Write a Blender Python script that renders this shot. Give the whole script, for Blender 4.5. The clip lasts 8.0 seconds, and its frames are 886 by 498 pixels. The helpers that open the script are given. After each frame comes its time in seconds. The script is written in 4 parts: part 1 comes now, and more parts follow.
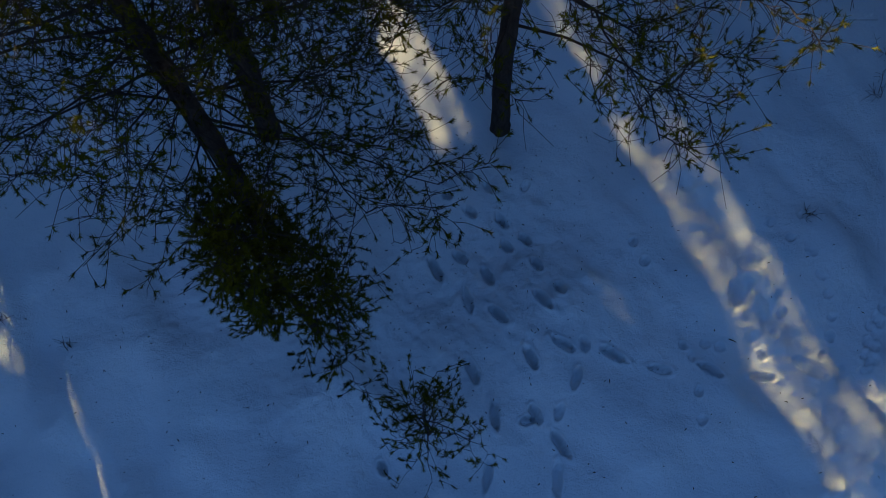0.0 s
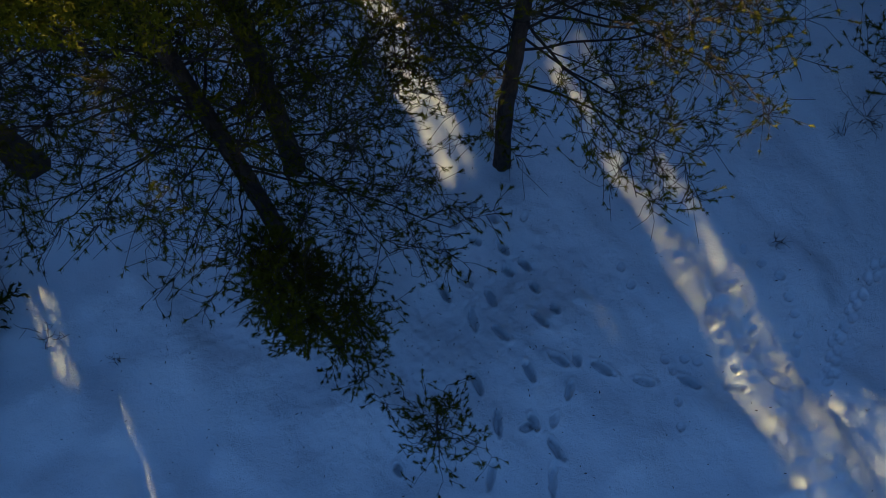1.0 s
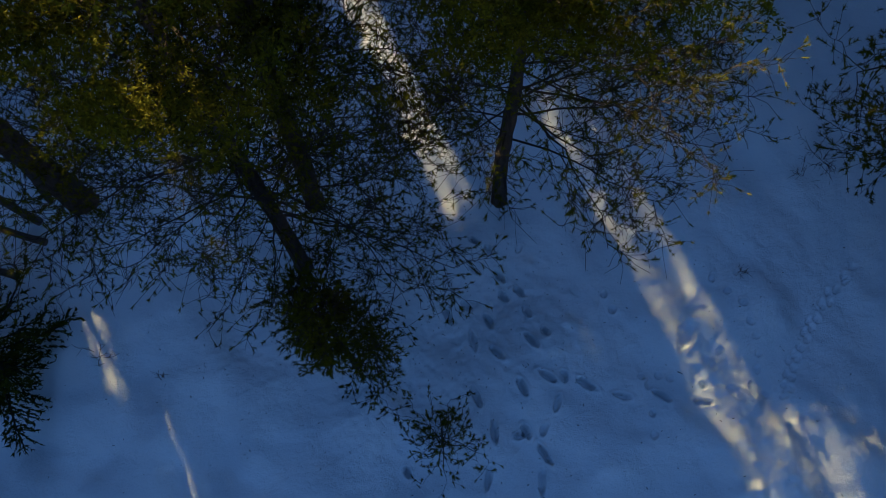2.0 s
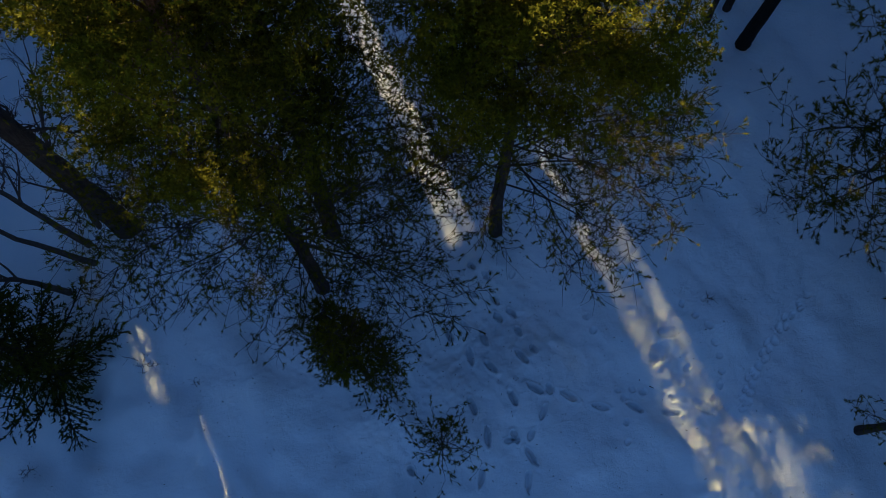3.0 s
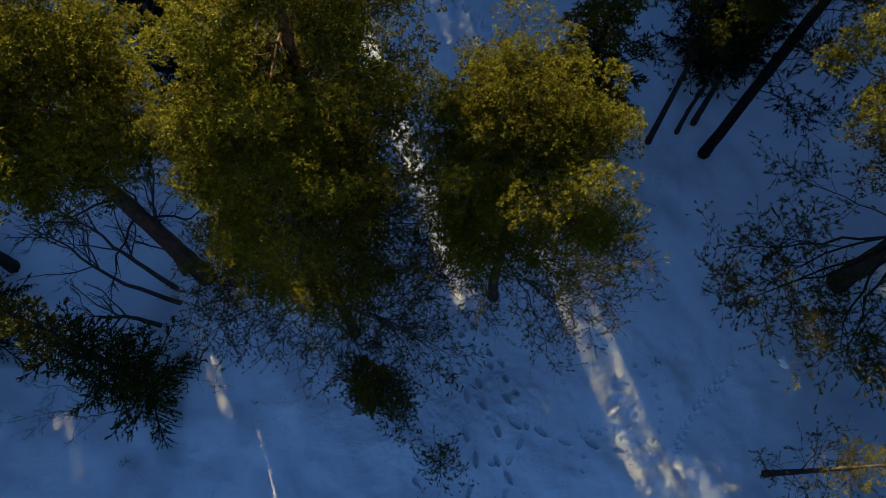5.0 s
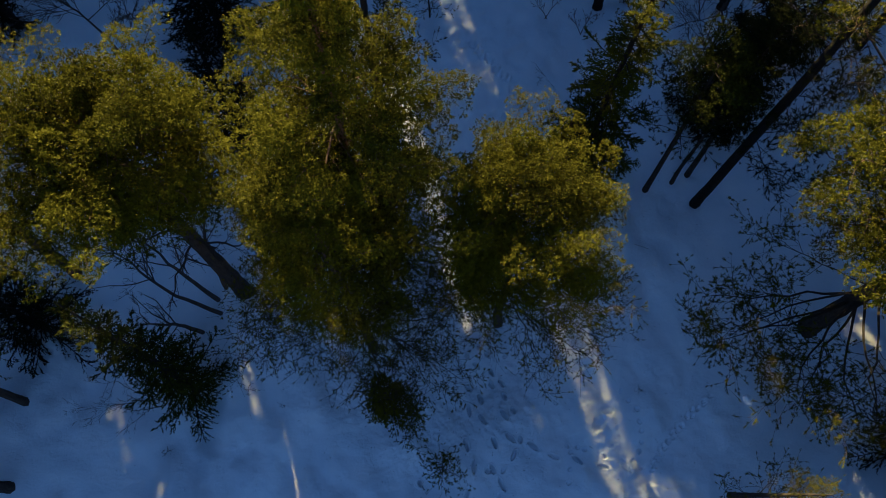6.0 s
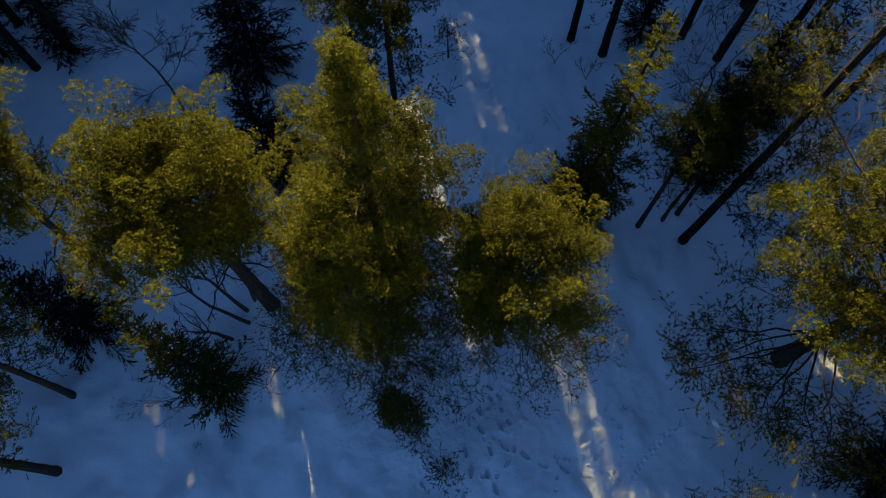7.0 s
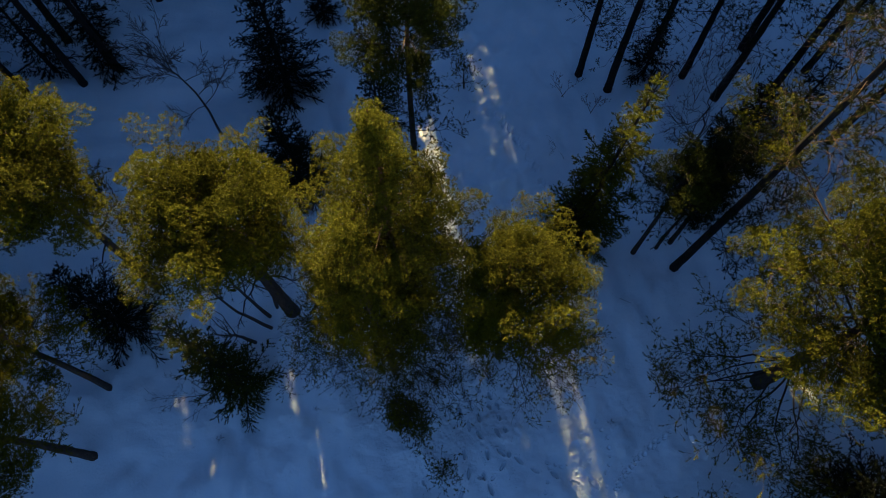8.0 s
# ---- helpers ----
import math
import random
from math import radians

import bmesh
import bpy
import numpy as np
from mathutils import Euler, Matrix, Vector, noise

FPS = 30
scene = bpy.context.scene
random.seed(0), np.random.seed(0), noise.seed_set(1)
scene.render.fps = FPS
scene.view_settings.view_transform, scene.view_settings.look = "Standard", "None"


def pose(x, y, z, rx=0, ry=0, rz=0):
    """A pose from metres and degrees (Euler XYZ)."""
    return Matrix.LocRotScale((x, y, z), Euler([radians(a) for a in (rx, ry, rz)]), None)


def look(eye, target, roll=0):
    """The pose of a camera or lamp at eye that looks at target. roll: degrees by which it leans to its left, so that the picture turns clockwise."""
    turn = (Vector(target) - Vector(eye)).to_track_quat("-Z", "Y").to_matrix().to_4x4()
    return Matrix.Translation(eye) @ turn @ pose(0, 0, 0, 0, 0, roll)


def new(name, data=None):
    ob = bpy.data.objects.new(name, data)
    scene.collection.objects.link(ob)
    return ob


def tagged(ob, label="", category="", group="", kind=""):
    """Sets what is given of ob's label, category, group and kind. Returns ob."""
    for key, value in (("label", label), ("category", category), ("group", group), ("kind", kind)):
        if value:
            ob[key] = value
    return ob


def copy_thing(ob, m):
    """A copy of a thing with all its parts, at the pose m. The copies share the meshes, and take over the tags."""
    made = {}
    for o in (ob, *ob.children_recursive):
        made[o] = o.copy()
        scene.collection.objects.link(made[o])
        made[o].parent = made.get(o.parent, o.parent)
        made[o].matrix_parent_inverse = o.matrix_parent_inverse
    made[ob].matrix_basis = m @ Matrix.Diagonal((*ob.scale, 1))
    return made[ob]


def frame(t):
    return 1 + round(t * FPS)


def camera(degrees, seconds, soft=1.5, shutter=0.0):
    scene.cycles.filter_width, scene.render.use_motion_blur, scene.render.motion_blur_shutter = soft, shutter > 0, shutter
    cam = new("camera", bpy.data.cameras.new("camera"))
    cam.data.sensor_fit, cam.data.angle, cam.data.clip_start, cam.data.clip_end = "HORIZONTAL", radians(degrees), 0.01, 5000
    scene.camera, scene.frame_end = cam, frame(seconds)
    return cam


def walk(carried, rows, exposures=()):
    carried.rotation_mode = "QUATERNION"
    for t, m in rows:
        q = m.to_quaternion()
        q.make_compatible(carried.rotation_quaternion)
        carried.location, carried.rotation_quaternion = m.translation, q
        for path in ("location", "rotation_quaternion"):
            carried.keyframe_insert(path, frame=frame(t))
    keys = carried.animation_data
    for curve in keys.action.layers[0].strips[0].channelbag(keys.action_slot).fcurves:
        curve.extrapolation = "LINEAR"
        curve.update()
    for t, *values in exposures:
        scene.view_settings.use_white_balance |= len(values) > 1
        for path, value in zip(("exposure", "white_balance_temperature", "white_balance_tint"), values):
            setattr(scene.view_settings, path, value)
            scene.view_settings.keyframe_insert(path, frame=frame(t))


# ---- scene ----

# ---------------------------------------------------------------- camera
# A drone climbs straight up over the clearing, looking steeply down, and turns slowly to its left.
cam = camera(62.2, 8.0, soft=0.5)
PITCH = -70.83
ROWS = [  # seconds, x, y, height, turn
    (0.0, 0.000, 0.000, 12.50, 0.00),
    (0.5, -0.089, -0.035, 13.26, 0.00),
    (1.0, -0.165, -0.046, 14.15, -0.05),
    (1.5, -0.220, -0.040, 15.13, -0.15),
    (2.0, -0.240, -0.080, 16.25, 0.06),
    (3.5, -0.165, -0.220, 19.95, 1.61),
    (4.0, -0.110, -0.180, 21.39, 2.42),
    (4.5, -0.070, -0.090, 22.81, 3.27),
    (6.0, -0.080, -0.020, 27.75, 7.94),
    (6.5, -0.065, -0.010, 29.33, 9.12),
    (7.0, -0.031, -0.030, 30.96, 10.43),
    (7.5, 0.004, -0.075, 32.47, 11.64),
    (8.0, 0.027, -0.120, 33.85, 12.85),
]
EXPOSURES = [(0.0, 2.17, 4700, 14), (8.0, 2.17, 4700, 14)]
walk(cam, [(t, pose(x, y, z, 90 + PITCH, 0, turn)) for t, x, y, z, turn in ROWS], EXPOSURES)

# ---------------------------------------------------------------- light
# A low winter sun from beyond the trees; most of the snow lies in the shade of the wood.
SUN_ELEVATION = 25.0
SUN_WAY = Vector((-0.42, 0.9075))         # towards the sun, on the ground
ACROSS = Vector((0.9075, 0.42))           # at right angles to it
world = bpy.data.worlds.new("winter_sky")
scene.world = world
world.use_nodes = True
wn, wl = world.node_tree.nodes, world.node_tree.links
sky = wn.new("ShaderNodeTexSky")
sky.sky_type = "NISHITA"
sky.sun_disc = False
sky.sun_elevation = radians(SUN_ELEVATION)
sky.sun_rotation = math.atan2(SUN_WAY.x, SUN_WAY.y)
sky.air_density, sky.dust_density, sky.ozone_density = 1.2, 0.3, 3.0
wl.new(sky.outputs[0], wn["Background"].inputs[0])
wn["Background"].inputs[1].default_value = 0.0222
sun = new("sun", bpy.data.lights.new("sun", "SUN"))
sun.data.energy, sun.data.angle, sun.data.color = 5.0, radians(0.53), (1.0, 0.66, 0.18)
se = radians(SUN_ELEVATION)
sun.matrix_world = look((SUN_WAY.x * math.cos(se) * 90, SUN_WAY.y * math.cos(se) * 90, math.sin(se) * 90), (0, 0, 0))


# ---------------------------------------------------------------- materials
def material(name):
    m = bpy.data.materials.new(name)
    m.use_nodes = True
    n, l = m.node_tree.nodes, m.node_tree.links
    return m, n, l, n["Principled BSDF"]


def ramp(n, l, source, stops):
    r = n.new("ShaderNodeValToRGB")
    while len(r.color_ramp.elements) < len(stops):
        r.color_ramp.elements.new(0.5)
    for e, (p, c) in zip(r.color_ramp.elements, stops):
        e.position, e.color = p, (*c, 1)
    l.new(source, r.inputs[0])
    return r


def noise_node(n, l, scale, detail=4, rough=0.55, coords="Object", stretch=None):
    c = n.new("ShaderNodeTexCoord")
    t = n.new("ShaderNodeTexNoise")
    t.inputs["Scale"].default_value, t.inputs["Detail"].default_value, t.inputs["Roughness"].default_value = scale, detail, rough
    if stretch:
        mp = n.new("ShaderNodeMapping")
        mp.inputs["Scale"].default_value = stretch
        l.new(c.outputs[coords], mp.inputs[0])
        l.new(mp.outputs[0], t.inputs[0])
    else:
        l.new(c.outputs[coords], t.inputs[0])
    return t


def snow_material(name, grain=32.0):
    m, n, l, p = material(name)
    wide = noise_node(n, l, 0.6, 5)
    r = ramp(n, l, wide.outputs[0], [(0.3, (0.82, 0.845, 0.87)), (0.7, (0.93, 0.935, 0.94))])
    # sparse fallen needles and bark crumbs
    litter = noise_node(n, l, 9.0, 3, 0.7)
    spot = ramp(n, l, litter.outputs[0], [(0.74, (0, 0, 0)), (0.80, (1, 1, 1))])
    mix = n.new("ShaderNodeMix")
    mix.data_type = "RGBA"
    l.new(spot.outputs[0], mix.inputs[0])
    l.new(r.outputs[0], mix.inputs[6])
    mix.inputs[7].default_value = (0.30, 0.27, 0.24, 1)
    l.new(mix.outputs[2], p.inputs["Base Color"])
    p.inputs["Roughness"].default_value = 0.65
    fine, mid = noise_node(n, l, grain, 4, 0.7), noise_node(n, l, 7.0, 4, 0.6)
    b1, b2 = n.new("ShaderNodeBump"), n.new("ShaderNodeBump")
    b1.inputs["Strength"].default_value, b1.inputs["Distance"].default_value = 0.6, 0.026
    b2.inputs["Strength"].default_value, b2.inputs["Distance"].default_value = 0.35, 0.09
    l.new(fine.outputs[0], b1.inputs["Height"])
    l.new(mid.outputs[0], b2.inputs["Height"])
    l.new(b1.outputs[0], b2.inputs["Normal"])
    l.new(b2.outputs[0], p.inputs["Normal"])
    return m


def bark_material(name, low, mid, high, turn_at):
    """Rough plated bark; the colour goes over to the flaky upper bark at the height turn_at."""
    m, n, l, p = material(name)
    a = noise_node(n, l, 14.0, 6, 0.65, stretch=(1, 1, 0.25))
    v = n.new("ShaderNodeTexVoronoi")
    c = n.new("ShaderNodeTexCoord")
    mp = n.new("ShaderNodeMapping")
    mp.inputs["Scale"].default_value = (16, 16, 4.5)
    l.new(c.outputs["Object"], mp.inputs[0])
    l.new(mp.outputs[0], v.inputs[0])
    base = ramp(n, l, a.outputs[0], [(0.25, low), (0.75, mid)])
    sep = n.new("ShaderNodeSeparateXYZ")
    l.new(c.outputs["Object"], sep.inputs[0])
    mr = n.new("ShaderNodeMapRange")
    mr.inputs[1].default_value, mr.inputs[2].default_value = turn_at, turn_at + 3.0
    l.new(sep.outputs[2], mr.inputs[0])
    mix = n.new("ShaderNodeMix")
    mix.data_type = "RGBA"
    l.new(mr.outputs[0], mix.inputs[0])
    l.new(base.outputs[0], mix.inputs[6])
    mix.inputs[7].default_value = (*high, 1)
    l.new(mix.outputs[2], p.inputs["Base Color"])
    p.inputs["Roughness"].default_value = 0.9
    p.inputs["Specular IOR Level"].default_value = 0.2
    b = n.new("ShaderNodeBump")
    b.inputs["Strength"].default_value, b.inputs["Distance"].default_value = 0.8, 0.03
    l.new(v.outputs[0], b.inputs["Height"])
    l.new(b.outputs[0], p.inputs["Normal"])
    return m


def needle_material(name, dark, light, glow):
    """Needles: colour varies from needle to needle and from branch to branch; some light comes through."""
    m, n, l, p = material(name)
    g = n.new("ShaderNodeNewGeometry")
    o = n.new("ShaderNodeObjectInfo")
    add = n.new("ShaderNodeMath")
    add.operation = "MULTIPLY_ADD"
    add.inputs[1].default_value = 0.55
    half = n.new("ShaderNodeMath")
    half.operation = "MULTIPLY"
    half.inputs[1].default_value = 0.45
    l.new(o.outputs["Random"], half.inputs[0])
    l.new(g.outputs["Random Per Island"], add.inputs[0])
    l.new(half.outputs[0], add.inputs[2])
    r = ramp(n, l, add.outputs[0], [(0.0, dark), (0.85, light), (1.0, tuple(v * 1.15 for v in light))])
    l.new(r.outputs[0], p.inputs["Base Color"])
    p.inputs["Roughness"].default_value = 0.55
    p.inputs["Specular IOR Level"].default_value = 0.03
    tr = n.new("ShaderNodeBsdfTranslucent")
    l.new(r.outputs[0], tr.inputs[0])
    mix = n.new("ShaderNodeMixShader")
    mix.inputs[0].default_value = glow
    l.new(p.outputs[0], mix.inputs[1])
    l.new(tr.outputs[0], mix.inputs[2])
    l.new(mix.outputs[0], n["Material Output"].inputs[0])
    return m


SNOW = snow_material("snow")
SNOW_CLUMP = snow_material("snow_clump", 40.0)
PINE_BARK = bark_material("pine_bark", (0.022, 0.017, 0.014), (0.095, 0.072, 0.056), (0.16, 0.08, 0.042), 9.0)
# bark of spruces and shaded pines, darkened to hold their shade in the colour
SHADED_BARK = bark_material("shaded_bark", (0.009, 0.008, 0.007), (0.028, 0.023, 0.020), (0.028, 0.023, 0.020), 20.0)
BIRCH_BARK = bark_material("bare_wood", (0.05, 0.04, 0.035), (0.15, 0.12, 0.10), (0.16, 0.12, 0.10), 20.0)
TWIG = bark_material("twig_bark", (0.03, 0.023, 0.018), (0.08, 0.06, 0.045), (0.11, 0.07, 0.045), 9.0)
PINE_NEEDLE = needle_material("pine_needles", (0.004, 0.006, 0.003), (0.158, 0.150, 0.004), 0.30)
# pine needles for sunlit crowns: the low sun's gold is in the colour
SUNLIT_PINE_NEEDLE = needle_material("sunlit_pine_needles", (0.005, 0.006, 0.002), (0.142, 0.136, 0.003), 0.30)
# spruce needles near black: deep shade is put into the colour
SHADED_SPRUCE_NEEDLE = needle_material("shaded_spruce_needles", (0.003, 0.004, 0.003), (0.018, 0.022, 0.010), 0.25)
# darkened copy of the pine needles that stands in for shade
SHADED_PINE_NEEDLE = needle_material("shaded_pine_needles", (0.004, 0.006, 0.003), (0.034, 0.038, 0.009), 0.3)
# sunlit copy of the spruce needles, with the sun in the colour
SUNLIT_SPRUCE_NEEDLE = needle_material("sunlit_spruce_needles", (0.008, 0.011, 0.003), (0.135, 0.135, 0.005), 0.35)
# copy between the two, coloured for a spruce only partly in the sun
HALF_LIT_SPRUCE_NEEDLE = needle_material("half_lit_spruce_needles", (0.004, 0.006, 0.003), (0.080, 0.085, 0.008), 0.32)
# half-lit copy of the pine needles, shade partly mixed into the colour
HALF_LIT_PINE_NEEDLE = needle_material("half_lit_pine_needles", (0.004, 0.007, 0.003), (0.060, 0.068, 0.006), 0.3)
BUSH_BARK = bark_material("bush_bark", (0.07, 0.035, 0.028), (0.20, 0.11, 0.085), (0.2, 0.11, 0.09), 20.0)
DRY_STEM = bark_material("dry_stem", (0.03, 0.022, 0.016), (0.10, 0.07, 0.045), (0.1, 0.07, 0.05), 20.0)


# ---------------------------------------------------------------- mesh helpers
def mesh_object(name, verts, tris, mat, smooth=False):
    me = bpy.data.meshes.new(name)
    verts = np.asarray(verts, dtype=np.float32)
    tris = np.asarray(tris, dtype=np.int32)
    me.vertices.add(len(verts))
    me.vertices.foreach_set("co", verts.ravel())
    me.loops.add(tris.size)
    me.loops.foreach_set("vertex_index", tris.ravel())
    me.polygons.add(len(tris))
    me.polygons.foreach_set("loop_start", np.arange(len(tris), dtype=np.int32) * 3)
    me.polygons.foreach_set("use_smooth", np.full(len(tris), smooth, dtype=bool))
    me.update()
    me.validate()
    me.materials.append(mat)
    return new(name, me)


class Pile:
    """Collects vertices and triangles for one mesh."""

    def __init__(self):
        self.v, self.t, self.n = [], [], 0

    def add(self, v, t):
        self.v.append(v.reshape(-1, 3))
        self.t.append(t.reshape(-1, 3) + self.n)
        self.n += self.v[-1].shape[0]

    def part(self, name, mat, parent, label="", smooth=False):
        if not self.v:
            return None
        ob = mesh_object(name, np.concatenate(self.v), np.concatenate(self.t), mat, smooth)
        ob.parent = parent
        return tagged(ob, label)


def unit(a):
    return a / np.maximum(np.linalg.norm(a, axis=-1, keepdims=True), 1e-9)


def tubes(points, radii, sides):
    """Tapered tubes along K curves of M points each: points (K, M, 3), radii (K, M)."""
    k, m = points.shape[:2]
    tangent = unit(np.gradient(points, axis=1))
    ref = np.where(np.abs(tangent[..., 2:3]) > 0.9, np.array([1.0, 0, 0]), np.array([0, 0, 1.0]))
    side = unit(np.cross(tangent, ref))
    up = np.cross(side, tangent)
    a = np.arange(sides) * 2 * np.pi / sides
    ring = (side[:, :, None] * np.cos(a)[:, None] + up[:, :, None] * np.sin(a)[:, None]) * radii[:, :, None, None]
    v = points[:, :, None] + ring
    i = np.arange(k)[:, None, None] * m * sides + np.arange(m - 1)[None, :, None] * sides + np.arange(sides)[None, None]
    j = np.arange(k)[:, None, None] * m * sides + np.arange(m - 1)[None, :, None] * sides + ((np.arange(sides) + 1) % sides)[None, None]
    t = np.stack([i, j, j + sides, i, j + sides, i + sides], -1).reshape(-1, 3)
    return v.reshape(-1, 3), t


def blades(origin, way, width, rng):
    """Needles: a thin triangle each, from origin along way."""
    side = unit(np.cross(way, rng.normal(size=way.shape))) * (width[:, None] / 2)
    v = np.stack([origin - side, origin + side, origin + way], 1)
    t = np.arange(len(origin) * 3).reshape(-1, 3)
    return v.reshape(-1, 3), t


def brush(origin, way, length, needle, width, count, core, rng):
    """Needled shoots: a slim spindle of packed needles on each, and single needles that stand off it, leaning forward."""
    k = len(origin)
    which = np.repeat(np.arange(k), count)
    n = len(which)
    along = rng.uniform(0.0, 1.0, n)
    w = way[which]
    out = unit(np.cross(w, rng.normal(size=(n, 3))))
    aim = unit(w * rng.uniform(0.5, 1.3, n)[:, None] + out)
    reach = needle * rng.uniform(0.7, 1.15, n)
    o = origin[which] + w * (along * length[which])[:, None]
    v, t = blades(o, aim * reach[:, None], width * rng.uniform(0.7, 1.25, n), rng)
    side = unit(np.cross(way, rng.normal(size=(k, 3))))
    up = np.cross(way, side)
    mid = origin + way * (length * 0.45)[:, None]
    ring = [mid + (side * math.cos(a) + up * math.sin(a)) * core for a in (0.0, 2.094, 4.189)]
    cv = np.stack([origin - way * (0.15 * length)[:, None], *ring, origin + way * (length * 1.25)[:, None]], 1).reshape(-1, 3)
    ct = (np.arange(k)[:, None, None] * 5 + np.array([[0, 2, 1], [0, 3, 2], [0, 1, 3], [4, 1, 2], [4, 2, 3], [4, 3, 1]])[None]).reshape(-1, 3)
    return np.concatenate([v, cv]), np.concatenate([t, ct + len(v)])


def pads(centre, way, radius, spike, width, count, rng):
    """Rounded pads of foliage on the branches' ends: small star-shaped tufts set close together over a dome, more of them on top."""
    each = np.maximum(8, (8.2 * radius ** 2 / (1.5 * spike) ** 2).astype(int))
    p = np.repeat(np.arange(len(centre)), each)
    n = len(p)
    v = unit(unit(rng.normal(size=(n, 3))) + np.array([0, 0, 0.45]))
    r = radius[p] * rng.uniform(0.74, 1.02, n) * (1 + 0.22 * np.sin(v[:, 0] * 5 + p) * np.sin(v[:, 1] * 5 + 2.0 * p))
    o = v * r[:, None] * np.array([1, 1, 0.62])
    o = centre[p] + o + way[p] * ((o * way[p]).sum(1) * 0.45)[:, None]
    aim = np.repeat(v[:, None], count, 1)
    aim = unit(aim * 0.6 + unit(rng.normal(size=aim.shape)))
    side = unit(np.cross(aim, rng.normal(size=aim.shape))) * (width / 2 * rng.uniform(0.7, 1.25, (n, count, 1)))
    aim = aim * spike * rng.uniform(0.65, 1.2, (n, count, 1))
    tips = np.stack([o[:, None] + aim - side, o[:, None] + aim * rng.uniform(0.8, 1.0, (n, count, 1)) + side], 2).reshape(n, 2 * count, 3)
    first = np.arange(n)[:, None] * (2 * count + 1)
    t = np.stack([np.repeat(first, count, 1), first + 1 + 2 * np.arange(count), first + 2 + 2 * np.arange(count)], -1)
    return np.concatenate([o[:, None], tips], 1).reshape(-1, 3), t.reshape(-1, 3)


def branch_off(start, way, length, points, bend, rng, wobble=0.12):
    """Curves (K, points, 3) that leave start along way and bend by the vector bend towards their tips."""
    k = len(start)
    f = np.linspace(0, 1, points)[None, :, None]
    c = start[:, None] + way[:, None] * (length[:, None, None] * f) + bend[:, None] * (length[:, None, None] * f ** 2)
    c = c + np.cumsum(rng.normal(size=(k, points, 3)) * f, 1) * (wobble * length[:, None, None] / points)
    return c


def on_curve(curves, index, f):
    """Places and directions at the fractions f of curves[index]."""
    m = curves.shape[1] - 1
    u = np.clip(f * m, 0, m - 1e-4)
    i = u.astype(int)
    a, b = curves[index, i], curves[index, i + 1]
    return a + (b - a) * (u - i)[:, None], unit(b - a)


class Trunk:
    """A gently bent trunk from its foot to its tip."""

    def __init__(self, foot, tip, radius, rng, bow=0.15):
        self.foot, self.tip = np.array(foot, float), np.array(tip, float)
        self.radius, self.h = radius, tip[2] - foot[2]
        self.bow = rng.normal(size=2) * bow

    def at(self, h):
        f = np.clip(np.asarray(h, float) / self.h, 0, 1)[..., None]
        p = self.foot + (self.tip - self.foot) * f
        b = np.concatenate([np.sin(f * math.pi) * self.bow[0] + 0.3 * np.sin(f * 9) * self.bow[1], np.sin(f * math.pi) * self.bow[1] + 0.3 * np.sin(f * 8 + 1) * self.bow[0], f * 0], -1)
        return p + b

    def mesh(self, mat, parent, label="", sides=14):
        hs = np.concatenate([[-0.3, 0.0, 0.12, 0.3, 0.6], np.linspace(1.2, self.h, 24)]) if self.h > 3 else np.linspace(-0.2, self.h, 12)
        p = self.at(np.maximum(hs, 0))
        p[:, 2] = hs + self.foot[2]
        f = np.clip(hs / self.h, 0, 1)
        r = self.radius * (1 - f) ** 0.75 + 0.012
        r = r * (1 + 0.16 * np.exp(-np.maximum(hs, 0) / 0.25))
        pile = Pile()
        v, t = tubes(p[None], r[None], sides)
        centre = np.repeat(p, sides, 0)
        lump = 1 + 0.09 * np.sin(np.arange(len(v)) * 2.4 + v[:, 2] * 3.1)
        pile.add(centre + (v - centre) * lump[:, None], t)
        return pile.part("trunk", mat, parent, label, True)


def thing(name, label, category, group="", kind=""):
    return tagged(new(name), label, category, group, kind)


# ---------------------------------------------------------------- trees
PROFILES = {      # how far the limbs reach out, from the foot of the crown to its tip
    "round": ((0.0, 0.55), (0.3, 0.95), (0.6, 1.0), (0.8, 0.75), (1.0, 0.15)),
    "spire": ((0.0, 0.8), (0.3, 1.0), (0.55, 1.0), (0.68, 0.85), (0.74, 0.34), (1.0, 0.08)),
    "umbrella": ((0.0, 0.45), (0.45, 0.85), (0.7, 1.0), (0.85, 0.85), (1.0, 0.25)),
    "cone": ((0.0, 1.0), (0.5, 0.72), (0.85, 0.40), (1.0, 0.12)),
}


